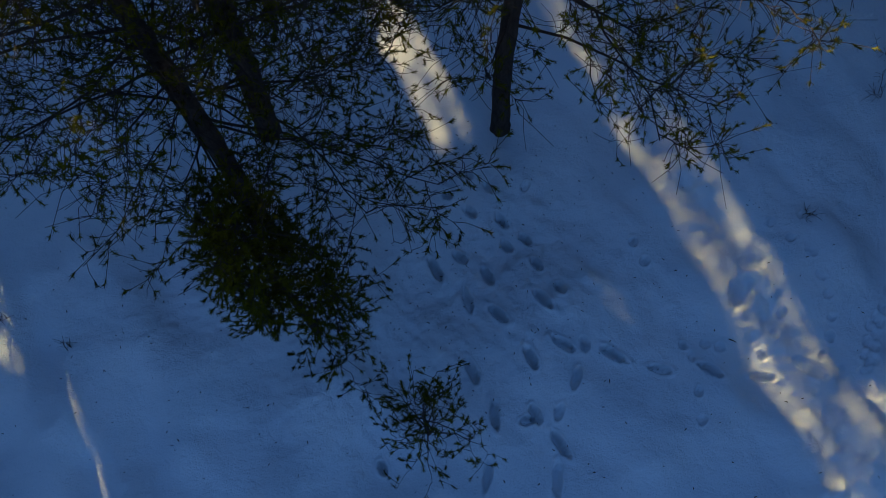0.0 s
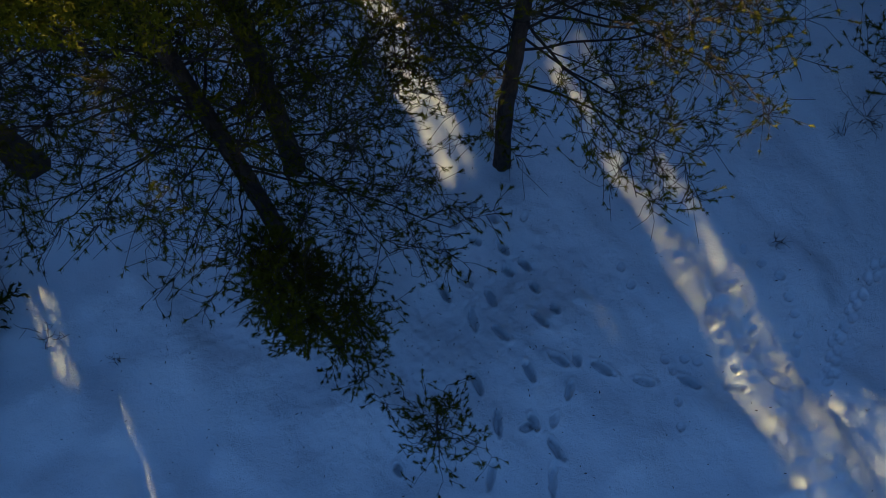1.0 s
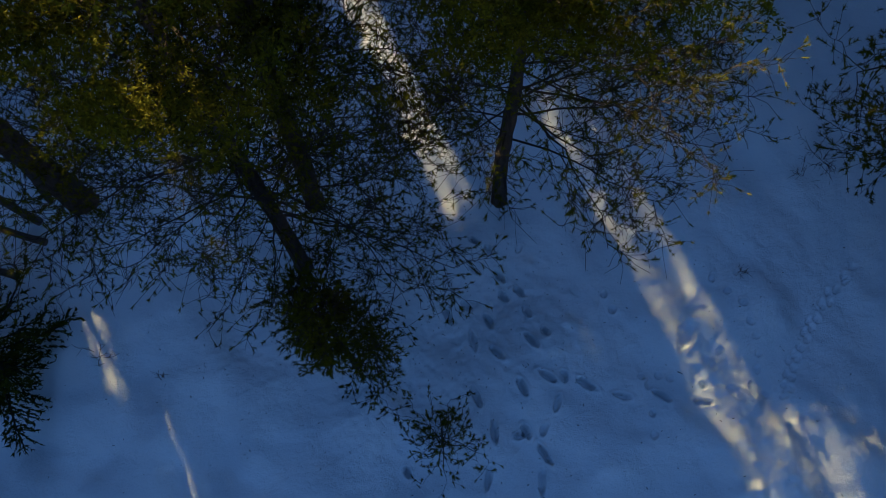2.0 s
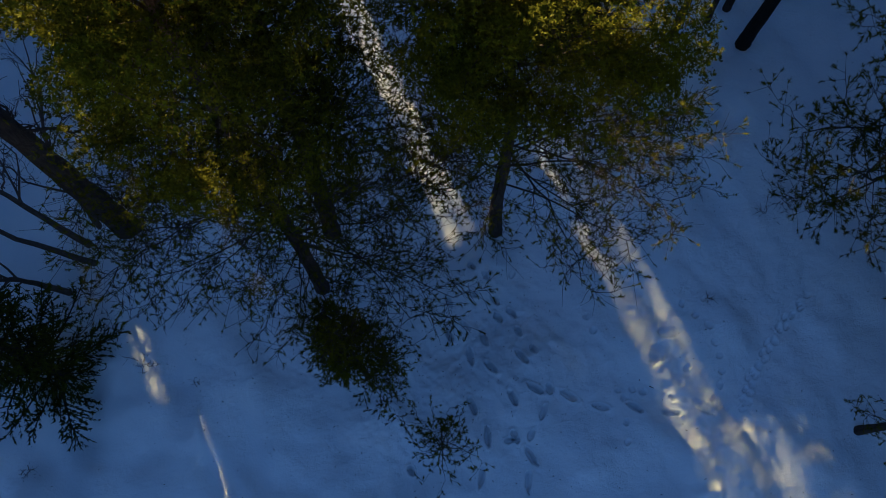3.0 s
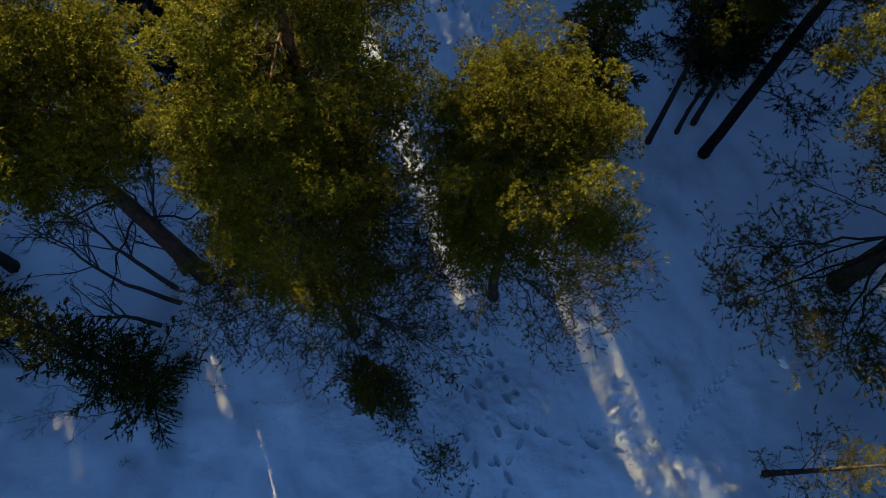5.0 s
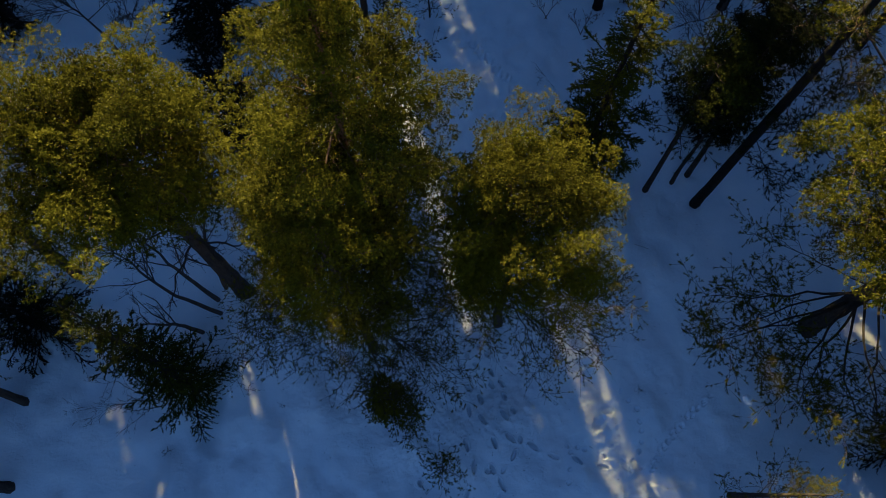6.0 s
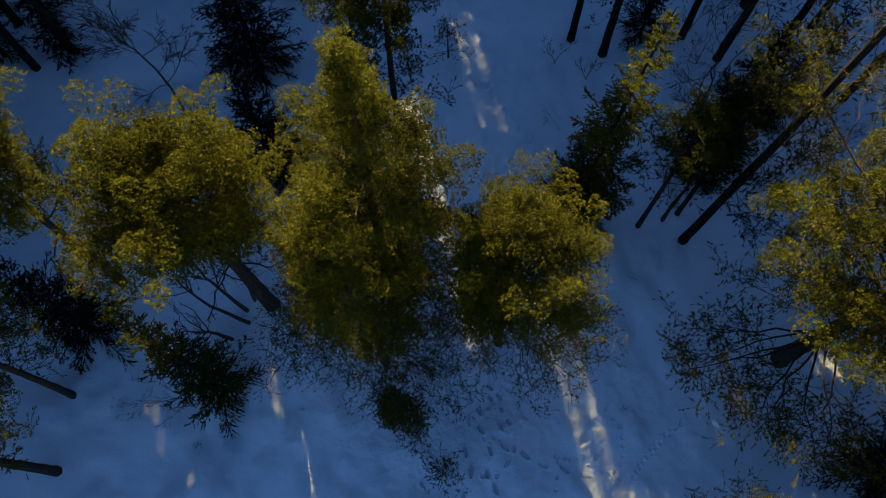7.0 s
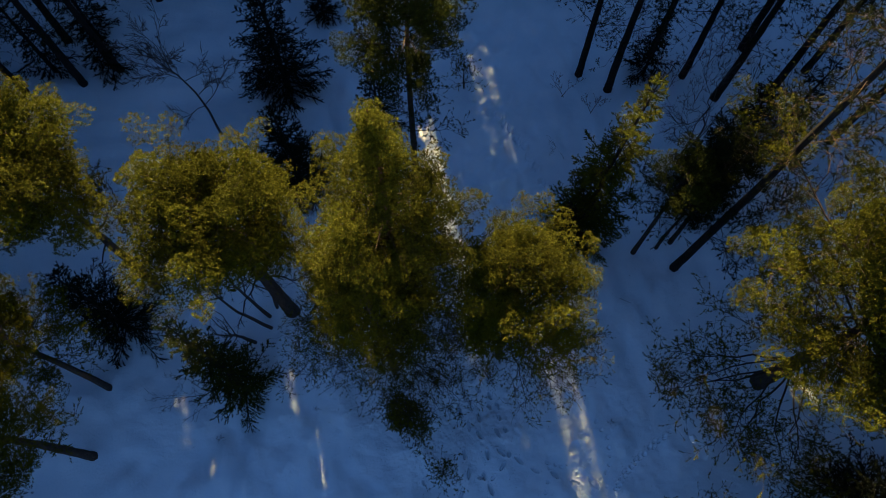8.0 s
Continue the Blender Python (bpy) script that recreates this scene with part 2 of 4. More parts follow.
def pine(foot, tip, radius, crown_from, reach, seed, label, limbs=34, side=9, twigs=6, size=1.0, tuft=6, dense=True, fine=1.0, skew=(0.0, 0.0), dead=(), skirt=0, skirt_from=2.8, skirt_high=3.0, skirt_reach=2.8,
         shape="round", mat=None, low_limbs=(), droop=0.0, group="pines", fill=1.0, bark=None, name="pine_tree", lift=0.75, bow=0.006):
    """A Scots pine: trunk, limbs with side branches and crooked twigs, and brushes of needles towards the twigs' ends."""
    mat = mat or PINE_NEEDLE
    rng = np.random.default_rng(seed)
    ob = thing(name, label, "tree", group)
    trunk = Trunk(foot, tip, radius, rng, bow * (tip[2] - foot[2]))
    trunk.mesh(bark or PINE_BARK, ob)
    h = trunk.h
    plan = []
    for i in range(limbs):
        f = (i + rng.uniform(0.1, 0.9)) / limbs
        f = f ** 0.9
        hh = crown_from + (h * 0.985 - crown_from) * f
        out = np.interp(f, *zip(*PROFILES[shape]))
        az = i * 2.39996 + rng.normal() * 0.35
        plan.append((hh, az, reach * out * rng.choice([rng.uniform(0.45, 0.8), rng.uniform(0.85, 1.12)], p=[0.4, 0.6]), 0.25 + lift * f - droop * (1 - f), f))
    for i in range(skirt):
        plan.append((skirt_from + (i + rng.random()) / skirt * skirt_high, i * 2.39996 + rng.normal() * 0.3, skirt_reach * rng.uniform(0.65, 1.1), rng.uniform(0.0, 0.35), 0.06))
    for hh, az, length, rise in low_limbs:
        plan.append((hh, radians(az), length, rise, 0.07))
    for hh, az, length, rise, f in plan:
        length *= 1 if f == 0.07 else 1 + skew[0] * math.cos(az) + skew[1] * math.sin(az)
        lush = min(1.0, 0.25 + 1.6 * f) if dense else 0.35
        p0 = trunk.at(np.array([hh]))
        el = rise * rng.uniform(0.5, 0.95)
        way = np.array([[math.cos(az) * math.cos(el), math.sin(az) * math.cos(el), math.sin(el)]])
        bend = np.array([[rng.normal() * 0.12, rng.normal() * 0.12, 0.06 - 0.25 * el]])
        length = max(length, 0.25)
        big = length > 3.2
        limb = branch_off(p0, way, np.array([length]), 9, bend, rng, 0.34)
        wood, green = Pile(), Pile()
        r0 = 0.012 + 0.010 * length if not big else 0.024 + 0.006 * length
        if lush < 0.5 and length < 4.0:
            r0 *= 0.62          # the low limbs are slender
        wood.add(*tubes(limb, r0 * np.linspace(1, 0.22, 9)[None], 6))
        ns = max(4, int(side * (0.55 + 0.16 * length) * fill))
        fs = np.linspace(0.48 if f == 0.07 else 0.22, 1.0, ns) + rng.normal(size=ns) * 0.02
        q, d = on_curve(limb, np.zeros(ns, int), np.clip(fs, 0, 1))
        turn = np.where(np.arange(ns) % 2 == 0, 1, -1) * rng.uniform(0.5, 1.15, ns)
        flat = np.stack([d[:, 0] * np.cos(turn) - d[:, 1] * np.sin(turn), d[:, 0] * np.sin(turn) + d[:, 1] * np.cos(turn), d[:, 2] + rng.normal(size=ns) * (0.26 + 0.28 * lush)], 1)
        sl = length * 0.42 * (1.10 - 0.62 * np.clip(fs, 0, 1)) * rng.uniform(0.6, 1.2, ns) + 0.16
        up = np.stack([rng.normal(size=ns) * 0.32, rng.normal(size=ns) * 0.32, rng.uniform(-0.05, 0.4, ns)], 1)
        sides_ = branch_off(q, unit(flat), sl, 6, up, rng, 0.6)
        wood.add(*tubes(sides_, ((0.005 + 0.008 * sl) * (1.0 if lush > 0.5 else 0.75))[:, None] * np.linspace(1, 0.4, 6)[None], 3))
        if lush > 0.5:
            # dense foliage: pads at the side branches' ends and at the limb's own
            q3, d3 = on_curve(sides_, np.arange(ns), np.full(ns, 0.85))
            q4, d4 = on_curve(limb, np.zeros(2, int), np.array([0.80, 0.97]))
            grow = np.clip(0.20 + 0.24 * sl, 0.2, 0.42) * rng.uniform(0.8, 1.2, ns)
            q3, d3, grow = np.concatenate([q3, q4]), np.concatenate([d3, d4]), np.concatenate([grow, [0.30, 0.24]])
            green.add(*pads(q3, d3, grow * (0.6 + 0.4 * min(1.0, length)), 0.060 * size, 0.027 * size, tuft, rng))
        else:
            # thin foliage: crooked twigs with brushes of needles at their ends and beside them
            k = np.repeat(np.arange(ns), np.maximum(3, (twigs * (1.25 + 1.45 * lush) * (0.55 + 0.7 * sl) * fill).astype(int)))
            ft = rng.uniform(0.18, 1.0, len(k)) ** 0.8
            ft[np.unique(k, return_index=True)[1]] = 0.98
            q2, d2 = on_curve(sides_, k, ft)
            w2 = unit(d2 + rng.normal(size=d2.shape) * 0.75 + np.array([0, 0, 0.15]))
            tl = rng.uniform(0.12, 0.36, len(k)) * min(1.0, 0.55 + 0.2 * length) * (1 + 0.35 * lush)
            tp = 2 if size > 1.1 else 3
            tw = branch_off(q2, w2, tl, tp, rng.normal(size=d2.shape) * 0.5 + np.array([0, 0, 0.2]), rng, 0.7)
            wood.add(*tubes(tw, np.full((len(k), 1), 0.0048) * np.linspace(1, 0.7, tp)[None], 3))
            if fine > 1:
                kb = np.repeat(np.arange(ns), 9)
                qb, db = on_curve(sides_, kb, rng.uniform(0.05, 0.95, len(kb)))
                tb = branch_off(qb, unit(db + rng.normal(size=db.shape) * 0.9), rng.uniform(0.15, 0.5, len(kb)), 4, rng.normal(size=db.shape) * 0.5, rng, 0.6)
                wood.add(*tubes(tb, np.full((len(kb), 1), 0.0050) * np.linspace(1, 0.6, 4)[None], 3))
            e1 = np.arange(len(k))
            which = np.concatenate([e1] + [e1[rng.random(len(k)) < p] for p in (0.75, 0.35)])
            at = np.concatenate([np.ones(len(e1)), rng.uniform(0.35, 1.0, len(which) - len(e1))])
            q3, d3 = on_curve(tw, which, at)
            splay = np.where(np.arange(len(which)) < len(e1), 0.25, 0.75)[:, None]
            aim = unit(d3 + unit(rng.normal(size=d3.shape)) * splay)
            long = 0.085 * size * rng.uniform(0.7, 1.3, len(q3))
            green.add(*brush(q3 - aim * (0.2 * long)[:, None], aim, long, 0.066 * size, 0.0084 * size, int(tuft * 3.4), 0.011 * size, rng))
        b = wood.part("branch", TWIG, ob)
        green.part("needles", mat, b)
    for hh, az, length, rise in dead:      # bare dead limbs on the lower trunk
        az = radians(az)
        limb = branch_off(trunk.at(np.array([hh])), np.array([[math.cos(az), math.sin(az), rise]]), np.array([length]), 9, np.array([[rng.normal() * 0.2, rng.normal() * 0.2, 0.05]]), rng, 0.6)
        wood = Pile()
        wood.add(*tubes(limb, np.linspace(0.045, 0.012, 9)[None], 6))
        q, d = on_curve(limb, np.zeros(9, int), rng.uniform(0.25, 1, 9))
        kids = branch_off(q, unit(d + rng.normal(size=d.shape) * 0.7), rng.uniform(0.3, 0.8, 9), 6, rng.normal(size=d.shape) * 0.3, rng, 0.6)
        wood.add(*tubes(kids, np.full((9, 1), 0.014) * np.linspace(1, 0.4, 6)[None], 4))
        q, d = on_curve(kids, rng.integers(0, 9, 30), rng.uniform(0.2, 1, 30))
        tips = branch_off(q, unit(d + rng.normal(size=d.shape) * 0.8), rng.uniform(0.1, 0.35, 30), 4, rng.normal(size=d.shape) * 0.3, rng, 0.5)
        wood.add(*tubes(tips, np.full((30, 1), 0.008) * np.linspace(1, 0.5, 4)[None], 3))
        wood.part("dead_branch", TWIG, ob, "bare dead branch")
    return ob


def spruce(foot, tip, radius, reach, seed, label, whorls=24, per=7, sprays=11, group="spruces", mat=None, tuft=6, bare=0.3, name="spruce_tree", big=0.10):
    """A spruce: whorls of drooping boughs with side sprays hung with short needles, tips turned up."""
    rng = np.random.default_rng(seed)
    ob = thing(name, label, "tree", group)
    trunk = Trunk(foot, tip, radius, rng, 0.01 * (tip[2] - foot[2]))
    trunk.mesh(SHADED_BARK, ob)
    for i in range(whorls):
        f = (i + rng.uniform(0.0, 0.6)) / whorls
        hh = bare + (trunk.h * 0.99 - bare) * f
        rr = reach * (1.02 - f) ** 0.8 * rng.uniform(0.8, 1.1) + 0.08
        m = max(3, int(per * (1.1 - 0.5 * f)))
        az = rng.uniform(0, 7) + np.arange(m) * 2 * np.pi / m + rng.normal(size=m) * 0.25
        ln = rr * rng.uniform(0.5, 1.35, m)
        el = -0.35 + 0.9 * f
        way = np.stack([np.cos(az) * math.cos(el), np.sin(az) * math.cos(el), np.full(m, math.sin(el))], 1)
        bend = np.tile([0, 0, 0.22 - 0.15 * f], (m, 1))
        p0 = np.repeat(trunk.at(np.array([hh])), m, 0)
        limb = branch_off(p0, way, ln, 7, bend, rng, 0.12)
        wood, green = Pile(), Pile()
        wood.add(*tubes(limb, (0.006 + 0.011 * ln)[:, None] * np.linspace(1, 0.3, 7)[None], 5))
        counts = np.maximum(4, (sprays * (0.35 + 0.6 * ln)).astype(int))
        k = np.repeat(np.arange(m), counts)
        ff = rng.uniform(0.12, 1.0, len(k))
        q, d = on_curve(limb, k, ff)
        turn = rng.choice([-1, 1], len(k)) * rng.uniform(0.45, 1.0, len(k))
        w = np.stack([d[:, 0] * np.cos(turn) - d[:, 1] * np.sin(turn), d[:, 0] * np.sin(turn) + d[:, 1] * np.cos(turn), d[:, 2] - rng.uniform(0.0, 0.5, len(k))], 1)
        sl = (0.12 + 0.42 * ln[k] * (1.1 - ff)) * rng.uniform(0.7, 1.2, len(k))
        sp = branch_off(q, unit(w), sl, 5, np.tile([0, 0, -0.18], (len(k), 1)), rng, 0.15)
        wood.add(*tubes(sp, np.full((len(k), 1), 0.004) * np.linspace(1, 0.6, 5)[None], 3))
        nn = np.maximum(tuft, (tuft * sl / 0.13).astype(int))
        kk = np.repeat(np.arange(len(k)), nn)
        q2, d2 = on_curve(sp, kk, rng.random(len(kk)))
        ways = unit(d2 * 0.9 + unit(rng.normal(size=d2.shape)) * 0.9) * (big * rng.uniform(0.6, 1.25, len(kk)))[:, None]
        green.add(*blades(q2, ways, big * 0.42 * rng.uniform(0.8, 1.3, len(kk)), rng))
        kk = np.repeat(np.arange(m), np.maximum(10, (ln * 40).astype(int)))
        q2, d2 = on_curve(limb, kk, rng.uniform(0.1, 1, len(kk)))
        ways = unit(d2 + unit(rng.normal(size=d2.shape)) * 0.9) * (big * rng.uniform(0.6, 1.25, len(kk)))[:, None]
        green.add(*blades(q2, ways, np.full(len(kk), big * 0.36), rng))
        b = wood.part("bough", SHADED_BARK, ob)
        green.part("needles", mat or SHADED_SPRUCE_NEEDLE, b)
    return ob


def bare_tree(stems, seed, label, name, category, spread=0.8, levels=3, kids=6, group="", mat=None, thin=1.0):
    """Leafless wood: stems given as (foot, tip, radius), each forking into finer and finer twigs."""
    rng = np.random.default_rng(seed)
    mat = mat or BIRCH_BARK
    ob = thing(name, label, category, group)
    for foot, tip, r in stems:
        foot, tip = np.array(foot, float), np.array(tip, float)
        ln = np.linalg.norm(tip - foot)
        c = branch_off(foot[None], unit(tip - foot)[None], np.array([ln]), 11, rng.normal(size=(1, 3)) * [0.12, 0.12, 0.05], rng, 0.25)
        pile = Pile()
        pile.add(*tubes(c, r * np.linspace(1, 0.18, 11)[None], 7))
        stem = pile.part("stem", mat, ob, "", True)
        length, radius = np.array([ln]), np.array([r])
        twig = Pile()
        for level in range(levels):
            n = kids if level else int(kids * 1.8)
            k = np.repeat(np.arange(len(c)), n)
            f = rng.uniform(0.28 if level == 0 else 0.2, 1.0, len(k))
            q, d = on_curve(c, k, f)
            w = unit(d + unit(rng.normal(size=d.shape)) * spread)
            l2 = length[k] * (0.52 if level == 0 else 0.45) * (1.15 - 0.7 * f) * rng.uniform(0.6, 1.2, len(k))
            r2 = np.maximum(radius[k] * 0.38 * (1.1 - 0.6 * f), 0.0035 * thin)
            c = branch_off(q, w, l2, 5, rng.normal(size=d.shape) * 0.15 + [0, 0, 0.1], rng, 0.35)
            twig.add(*tubes(c, r2[:, None] * np.linspace(1, 0.45, 5)[None], 4 if level == 0 else 3))
            length, radius = l2, r2
        twig.part("twig", mat, stem)
    return ob


# ---------------------------------------------------------------- snow ground
def lattice(x, y, cell, seed):
    """Smooth value noise between -1 and 1 on arrays."""
    g = np.random.default_rng(seed).uniform(-1, 1, (256, 256))
    u, v = x / cell + 1000.3, y / cell + 1000.7
    i, j = np.floor(u).astype(int), np.floor(v).astype(int)
    fu, fv = u - i, v - j
    fu, fv = fu * fu * (3 - 2 * fu), fv * fv * (3 - 2 * fv)
    a, b = g[i % 256, j % 256], g[(i + 1) % 256, j % 256]
    c, d = g[i % 256, (j + 1) % 256], g[(i + 1) % 256, (j + 1) % 256]
    return (a * (1 - fu) + b * fu) * (1 - fv) + (c * (1 - fu) + d * fu) * fv


# boot prints: place, heading in degrees, length
BOOTS = [
    (1.07, 4.92, -51, 0.32), (1.15, 4.44, -49, 0.26), (1.51, 4.55, -45, 0.28), (0.46, 5.76, -44, 0.23),
    (0.85, 5.54, -42, 0.29), (0.07, 5.38, -51, 0.23), (0.49, 5.05, -38, 0.29), (-0.14, 4.82, -61, 0.34),
    (0.3, 4.18, -44, 0.31), (-0.14, 3.97, -58, 0.40), (0.8, 3.83, -61, 0.36), (0.43, 3.38, -77, 0.42),
    (0.95, 3.11, -46, 0.40), (1.66, 4.06, -51, 0.26), (1.72, 3.37, -49, 0.42), (2.04, 3.56, -48, 0.22),
]
BOOTS_CROSSING = [
    (2.05, 2.57, -30, 0.42), (2.41, 2.58, -76, 0.25), (2.9, 2.42, -32, 0.45), (3.69, 2.16, -11, 0.38),
    (4.54, 2.17, -28, 0.40), (5.51, 2.06, -4, 0.39), (1.48, 2.34, -66, 0.37), (2.23, 1.99, -110, 0.33),
    (0.48, 2.12, -69, 0.41), (0.85, 1.38, -81, 0.44), (0.72, 0.45, -102, 0.46), (-1.0, 0.56, -55, 0.24),
    (1.53, 1.4, -60, 0.3), (1.92, 1.43, -108, 0.25), (1.92, 0.94, -56, 0.45), (1.85, 0.37, -93, 0.5),
    (1.40, 1.31, 10, 0.26),
]
# paw prints and hollows of melted drip holes
PAWS = [(4.3, 1.79), (4.29, 1.32), (4.15, 2.59), (4.27, 2.39), (4.52, 2.61), (4.78, 2.56), (5.97, 3.19), (5.79, 2.81), (5.54, 2.43),
        (6.25, 4.53), (6.56, 4.26), (6.69, 3.83), (6.81, 3.52), (6.87, 3.13), (6.79, 2.79), (6.57, 2.43), (7.36, 2.32), (6.9, 2.22),
        (5.94, 4.85), (6.53, 4.99), (3.6, 4.1), (3.43, 4.47), (1.53, 5.58), (0.17, 5.58)]


def snow_height(x, y):
    across, along = x * ACROSS.x + y * ACROSS.y, x * SUN_WAY.x + y * SUN_WAY.y
    h = 0.17 * lattice(x, y, 5.0, 1) + 0.14 * lattice(x, y, 1.9, 2) + 0.16 * lattice(along * 0.6, across, 0.8, 3) + 0.028 * lattice(x, y, 0.47, 14) + 0.020 * lattice(x, y, 0.27, 4)
    # windblown low drifts west of the young pines
    west = 1 / (1 + np.exp(np.clip((x + 2.2) * 1.6, -40, 40)))
    h = h + west * 0.17 * lattice(across * 1.0, along * 0.45, 0.55, 5)
    # crumbled snow under the crowns and the old trodden way along the east side
    crumbs = np.exp(-((x + 1.2) / 1.7) ** 2 - ((y - 2.6) / 1.8) ** 2) + 0.9 * np.exp(-((x + 4.6) / 1.6) ** 2 - ((y - 3.2) / 1.0) ** 2)
    h = h + crumbs * 0.028 * lattice(x, y, 0.11, 6)
    tread = np.exp(-((x - 1.2) / 1.9) ** 2 - ((y - 4.0) / 1.8) ** 2)
    h = h + tread * (0.03 * lattice(x, y, 0.17, 10) + 0.012 * lattice(x, y, 0.09, 11))
    old = np.exp(-((across - 6.4) / 0.6) ** 2) * (y > -2) * (y < 12)
    h = h + old * (0.055 * lattice(x, y, 0.42, 7) + 0.045 * lattice(x, y, 0.15, 8) - 0.04)
    far = np.exp(-((across - 6.0 - 0.1 * (y - 16)) / 1.6) ** 2) * (y > 12)
    h = h + far * (0.24 * lattice(x, y, 0.9, 9) + 0.11 * lattice(x, y, 0.38, 12))

    def dent(cx, cy, deg, a, b, deep, rim=0.25):
        nonlocal h
        near = (np.abs(x - cx) < 1.5) & (np.abs(y - cy) < 1.5)
        if not near.any():
            return
        dx, dy = x[near] - cx, y[near] - cy
        c, s = math.cos(radians(deg)), math.sin(radians(deg))
        u, v = (dx * c + dy * s) / a, (-dx * s + dy * c) / b
        d = np.sqrt(np.maximum(u * u + v * v + 0.15 * np.sin(u * 2.2 + cx * 7) * v, 0)) + 0.16 * lattice(x[near], y[near], 0.055, 13)
        h[near] += -deep / (1 + np.exp(np.clip((d - 1) * 26, -40, 40))) + rim * deep * np.exp(-((d - 1.4) / 0.25) ** 2)

    rng = np.random.default_rng(5)
    for cx, cy, deg, ln in BOOTS + BOOTS_CROSSING:
        dent(cx, cy, deg, ln / 2, 0.068, rng.uniform(0.20, 0.30), 0.10)
    for cx, cy in PAWS:
        dent(cx, cy, rng.uniform(0, 180), rng.uniform(0.07, 0.10), rng.uniform(0.05, 0.075), rng.uniform(0.08, 0.13), 0.12)
    for i in range(26):       # a trail of hoof prints that comes in from the north-east
        f = i / 25
        dent(7.3 + 1.9 * f ** 1.4 + 0.12 * (i % 2), 2.2 + 2.9 * f + rng.normal() * 0.05, 60, 0.10, 0.07, 0.06, 0.2)
    for i in range(16):       # tracks over the open strip far off
        f = i / 15
        dent(-4.0 + 5.1 * f + 0.8 * f * f, 19.8 - 1.4 * f - 3.2 * f ** 3 + 0.15 * (i % 2), -30, 0.20, 0.11, 0.18, 0.3)
    # mounds, hollows and the cut edge beside the old way
    for cx, cy, a, deg, up in ((2.62, 3.80, 0.20, -40, 0.11), (2.13, 3.11, 0.16, 30, 0.07), (1.78, 5.19, 0.14, 0, 0.06), (1.89, 3.33, 0.16, 10, 0.05),
                               (7.75, 1.95, 0.45, -50, 0.22), (7.1, 1.15, 0.30, -75, 0.20), (6.15, 0.15, 0.22, 20, 0.20), (6.45, 0.2, 0.15, 80, 0.15), (8.9, 0.9, 0.5, 0, 0.16),
                               (5.7, 3.75, 0.26, -60, 0.14), (5.45, 3.35, 0.16, 40, 0.10), (6.5, 2.1, 0.22, -20, 0.12), (-1.9, 18.4, 0.7, 10, 0.2), (-3.6, 21.8, 0.6, 40, 0.2)):
        c, s = math.cos(radians(deg)), math.sin(radians(deg))
        u, v = ((x - cx) * c + (y - cy) * s) / (a * 1.3), (-(x - cx) * s + (y - cy) * c) / (a * 0.8)
        h = h + up * np.exp(-(u * u + v * v))
    dent(5.25, 3.55, 65, 0.34, 0.20, 0.13, 0.05)
    dent(5.52, 4.10, 10, 0.24, 0.14, 0.09, 0.05)
    dent(6.30, 2.22, -35, 0.30, 0.11, 0.10, 0.1)
    def rise(v):
        return 1 / (1 + np.exp(-np.clip(v, -40, 40)))

    step = rise((x - 6.82 - 0.06 * np.sin(y * 9)) * 22) * rise((1.66 + 0.05 * np.sin(x * 7) - y) * 22) * np.exp(-np.maximum(0, x - 7.2) ** 2 / 1.5) * rise((y + 0.6) * 5)
    h = h + 0.17 * step
    # a dished ring round the foot of each trunk
    for cx, cy in ((-3.3, 6.7), (-3.5, 5.2), (1.1, 6.8), (-8.8, 6.7), (12.9, 8.2), (-15.6, 6.5), (-4.7, 14.5), (8.7, 13.0)):
        h = h - 0.10 * np.exp(-((x - cx) ** 2 + (y - cy) ** 2) / 0.35)
    return h


def spacing(lo, hi, fine, low, high, middle, reach):
    """Lines of the ground sheet: fine from lo to hi, middling from low to high, then wider and wider to the horizon."""
    line = list(np.arange(lo, hi, fine))
    a, b, sa, sb = lo, line[-1], fine, fine
    while a > -reach:
        sa = min(sa * 1.08, middle) if a > low else min(sa * 1.10, 40)
        a -= sa
        line.insert(0, a)
    while b < reach:
        sb = min(sb * 1.08, middle) if b < high else min(sb * 1.10, 40)
        b += sb
        line.append(b)
    return np.array(line)


gx, gy = spacing(-1.3, 8.9, 0.031, -9.0, 9.5, 0.15, 500), spacing(0.0, 5.9, 0.031, -1.5, 24.0, 0.13, 500)
GX, GY = np.meshgrid(gx, gy, indexing="ij")
GZ = snow_height(GX, GY)
idx = np.arange(GX.size).reshape(GX.shape)
a_, b_, c_, d_ = idx[:-1, :-1], idx[1:, :-1], idx[1:, 1:], idx[:-1, 1:]
ground = mesh_object("ground", np.stack([GX, GY, GZ], -1).reshape(-1, 3), np.concatenate([np.stack([a_, b_, c_], -1).reshape(-1, 3), np.stack([a_, c_, d_], -1).reshape(-1, 3)]), SNOW, True)
tagged(ground, "blue-shaded snow with boot prints, paw prints and low drifts", "snow", kind="structure")

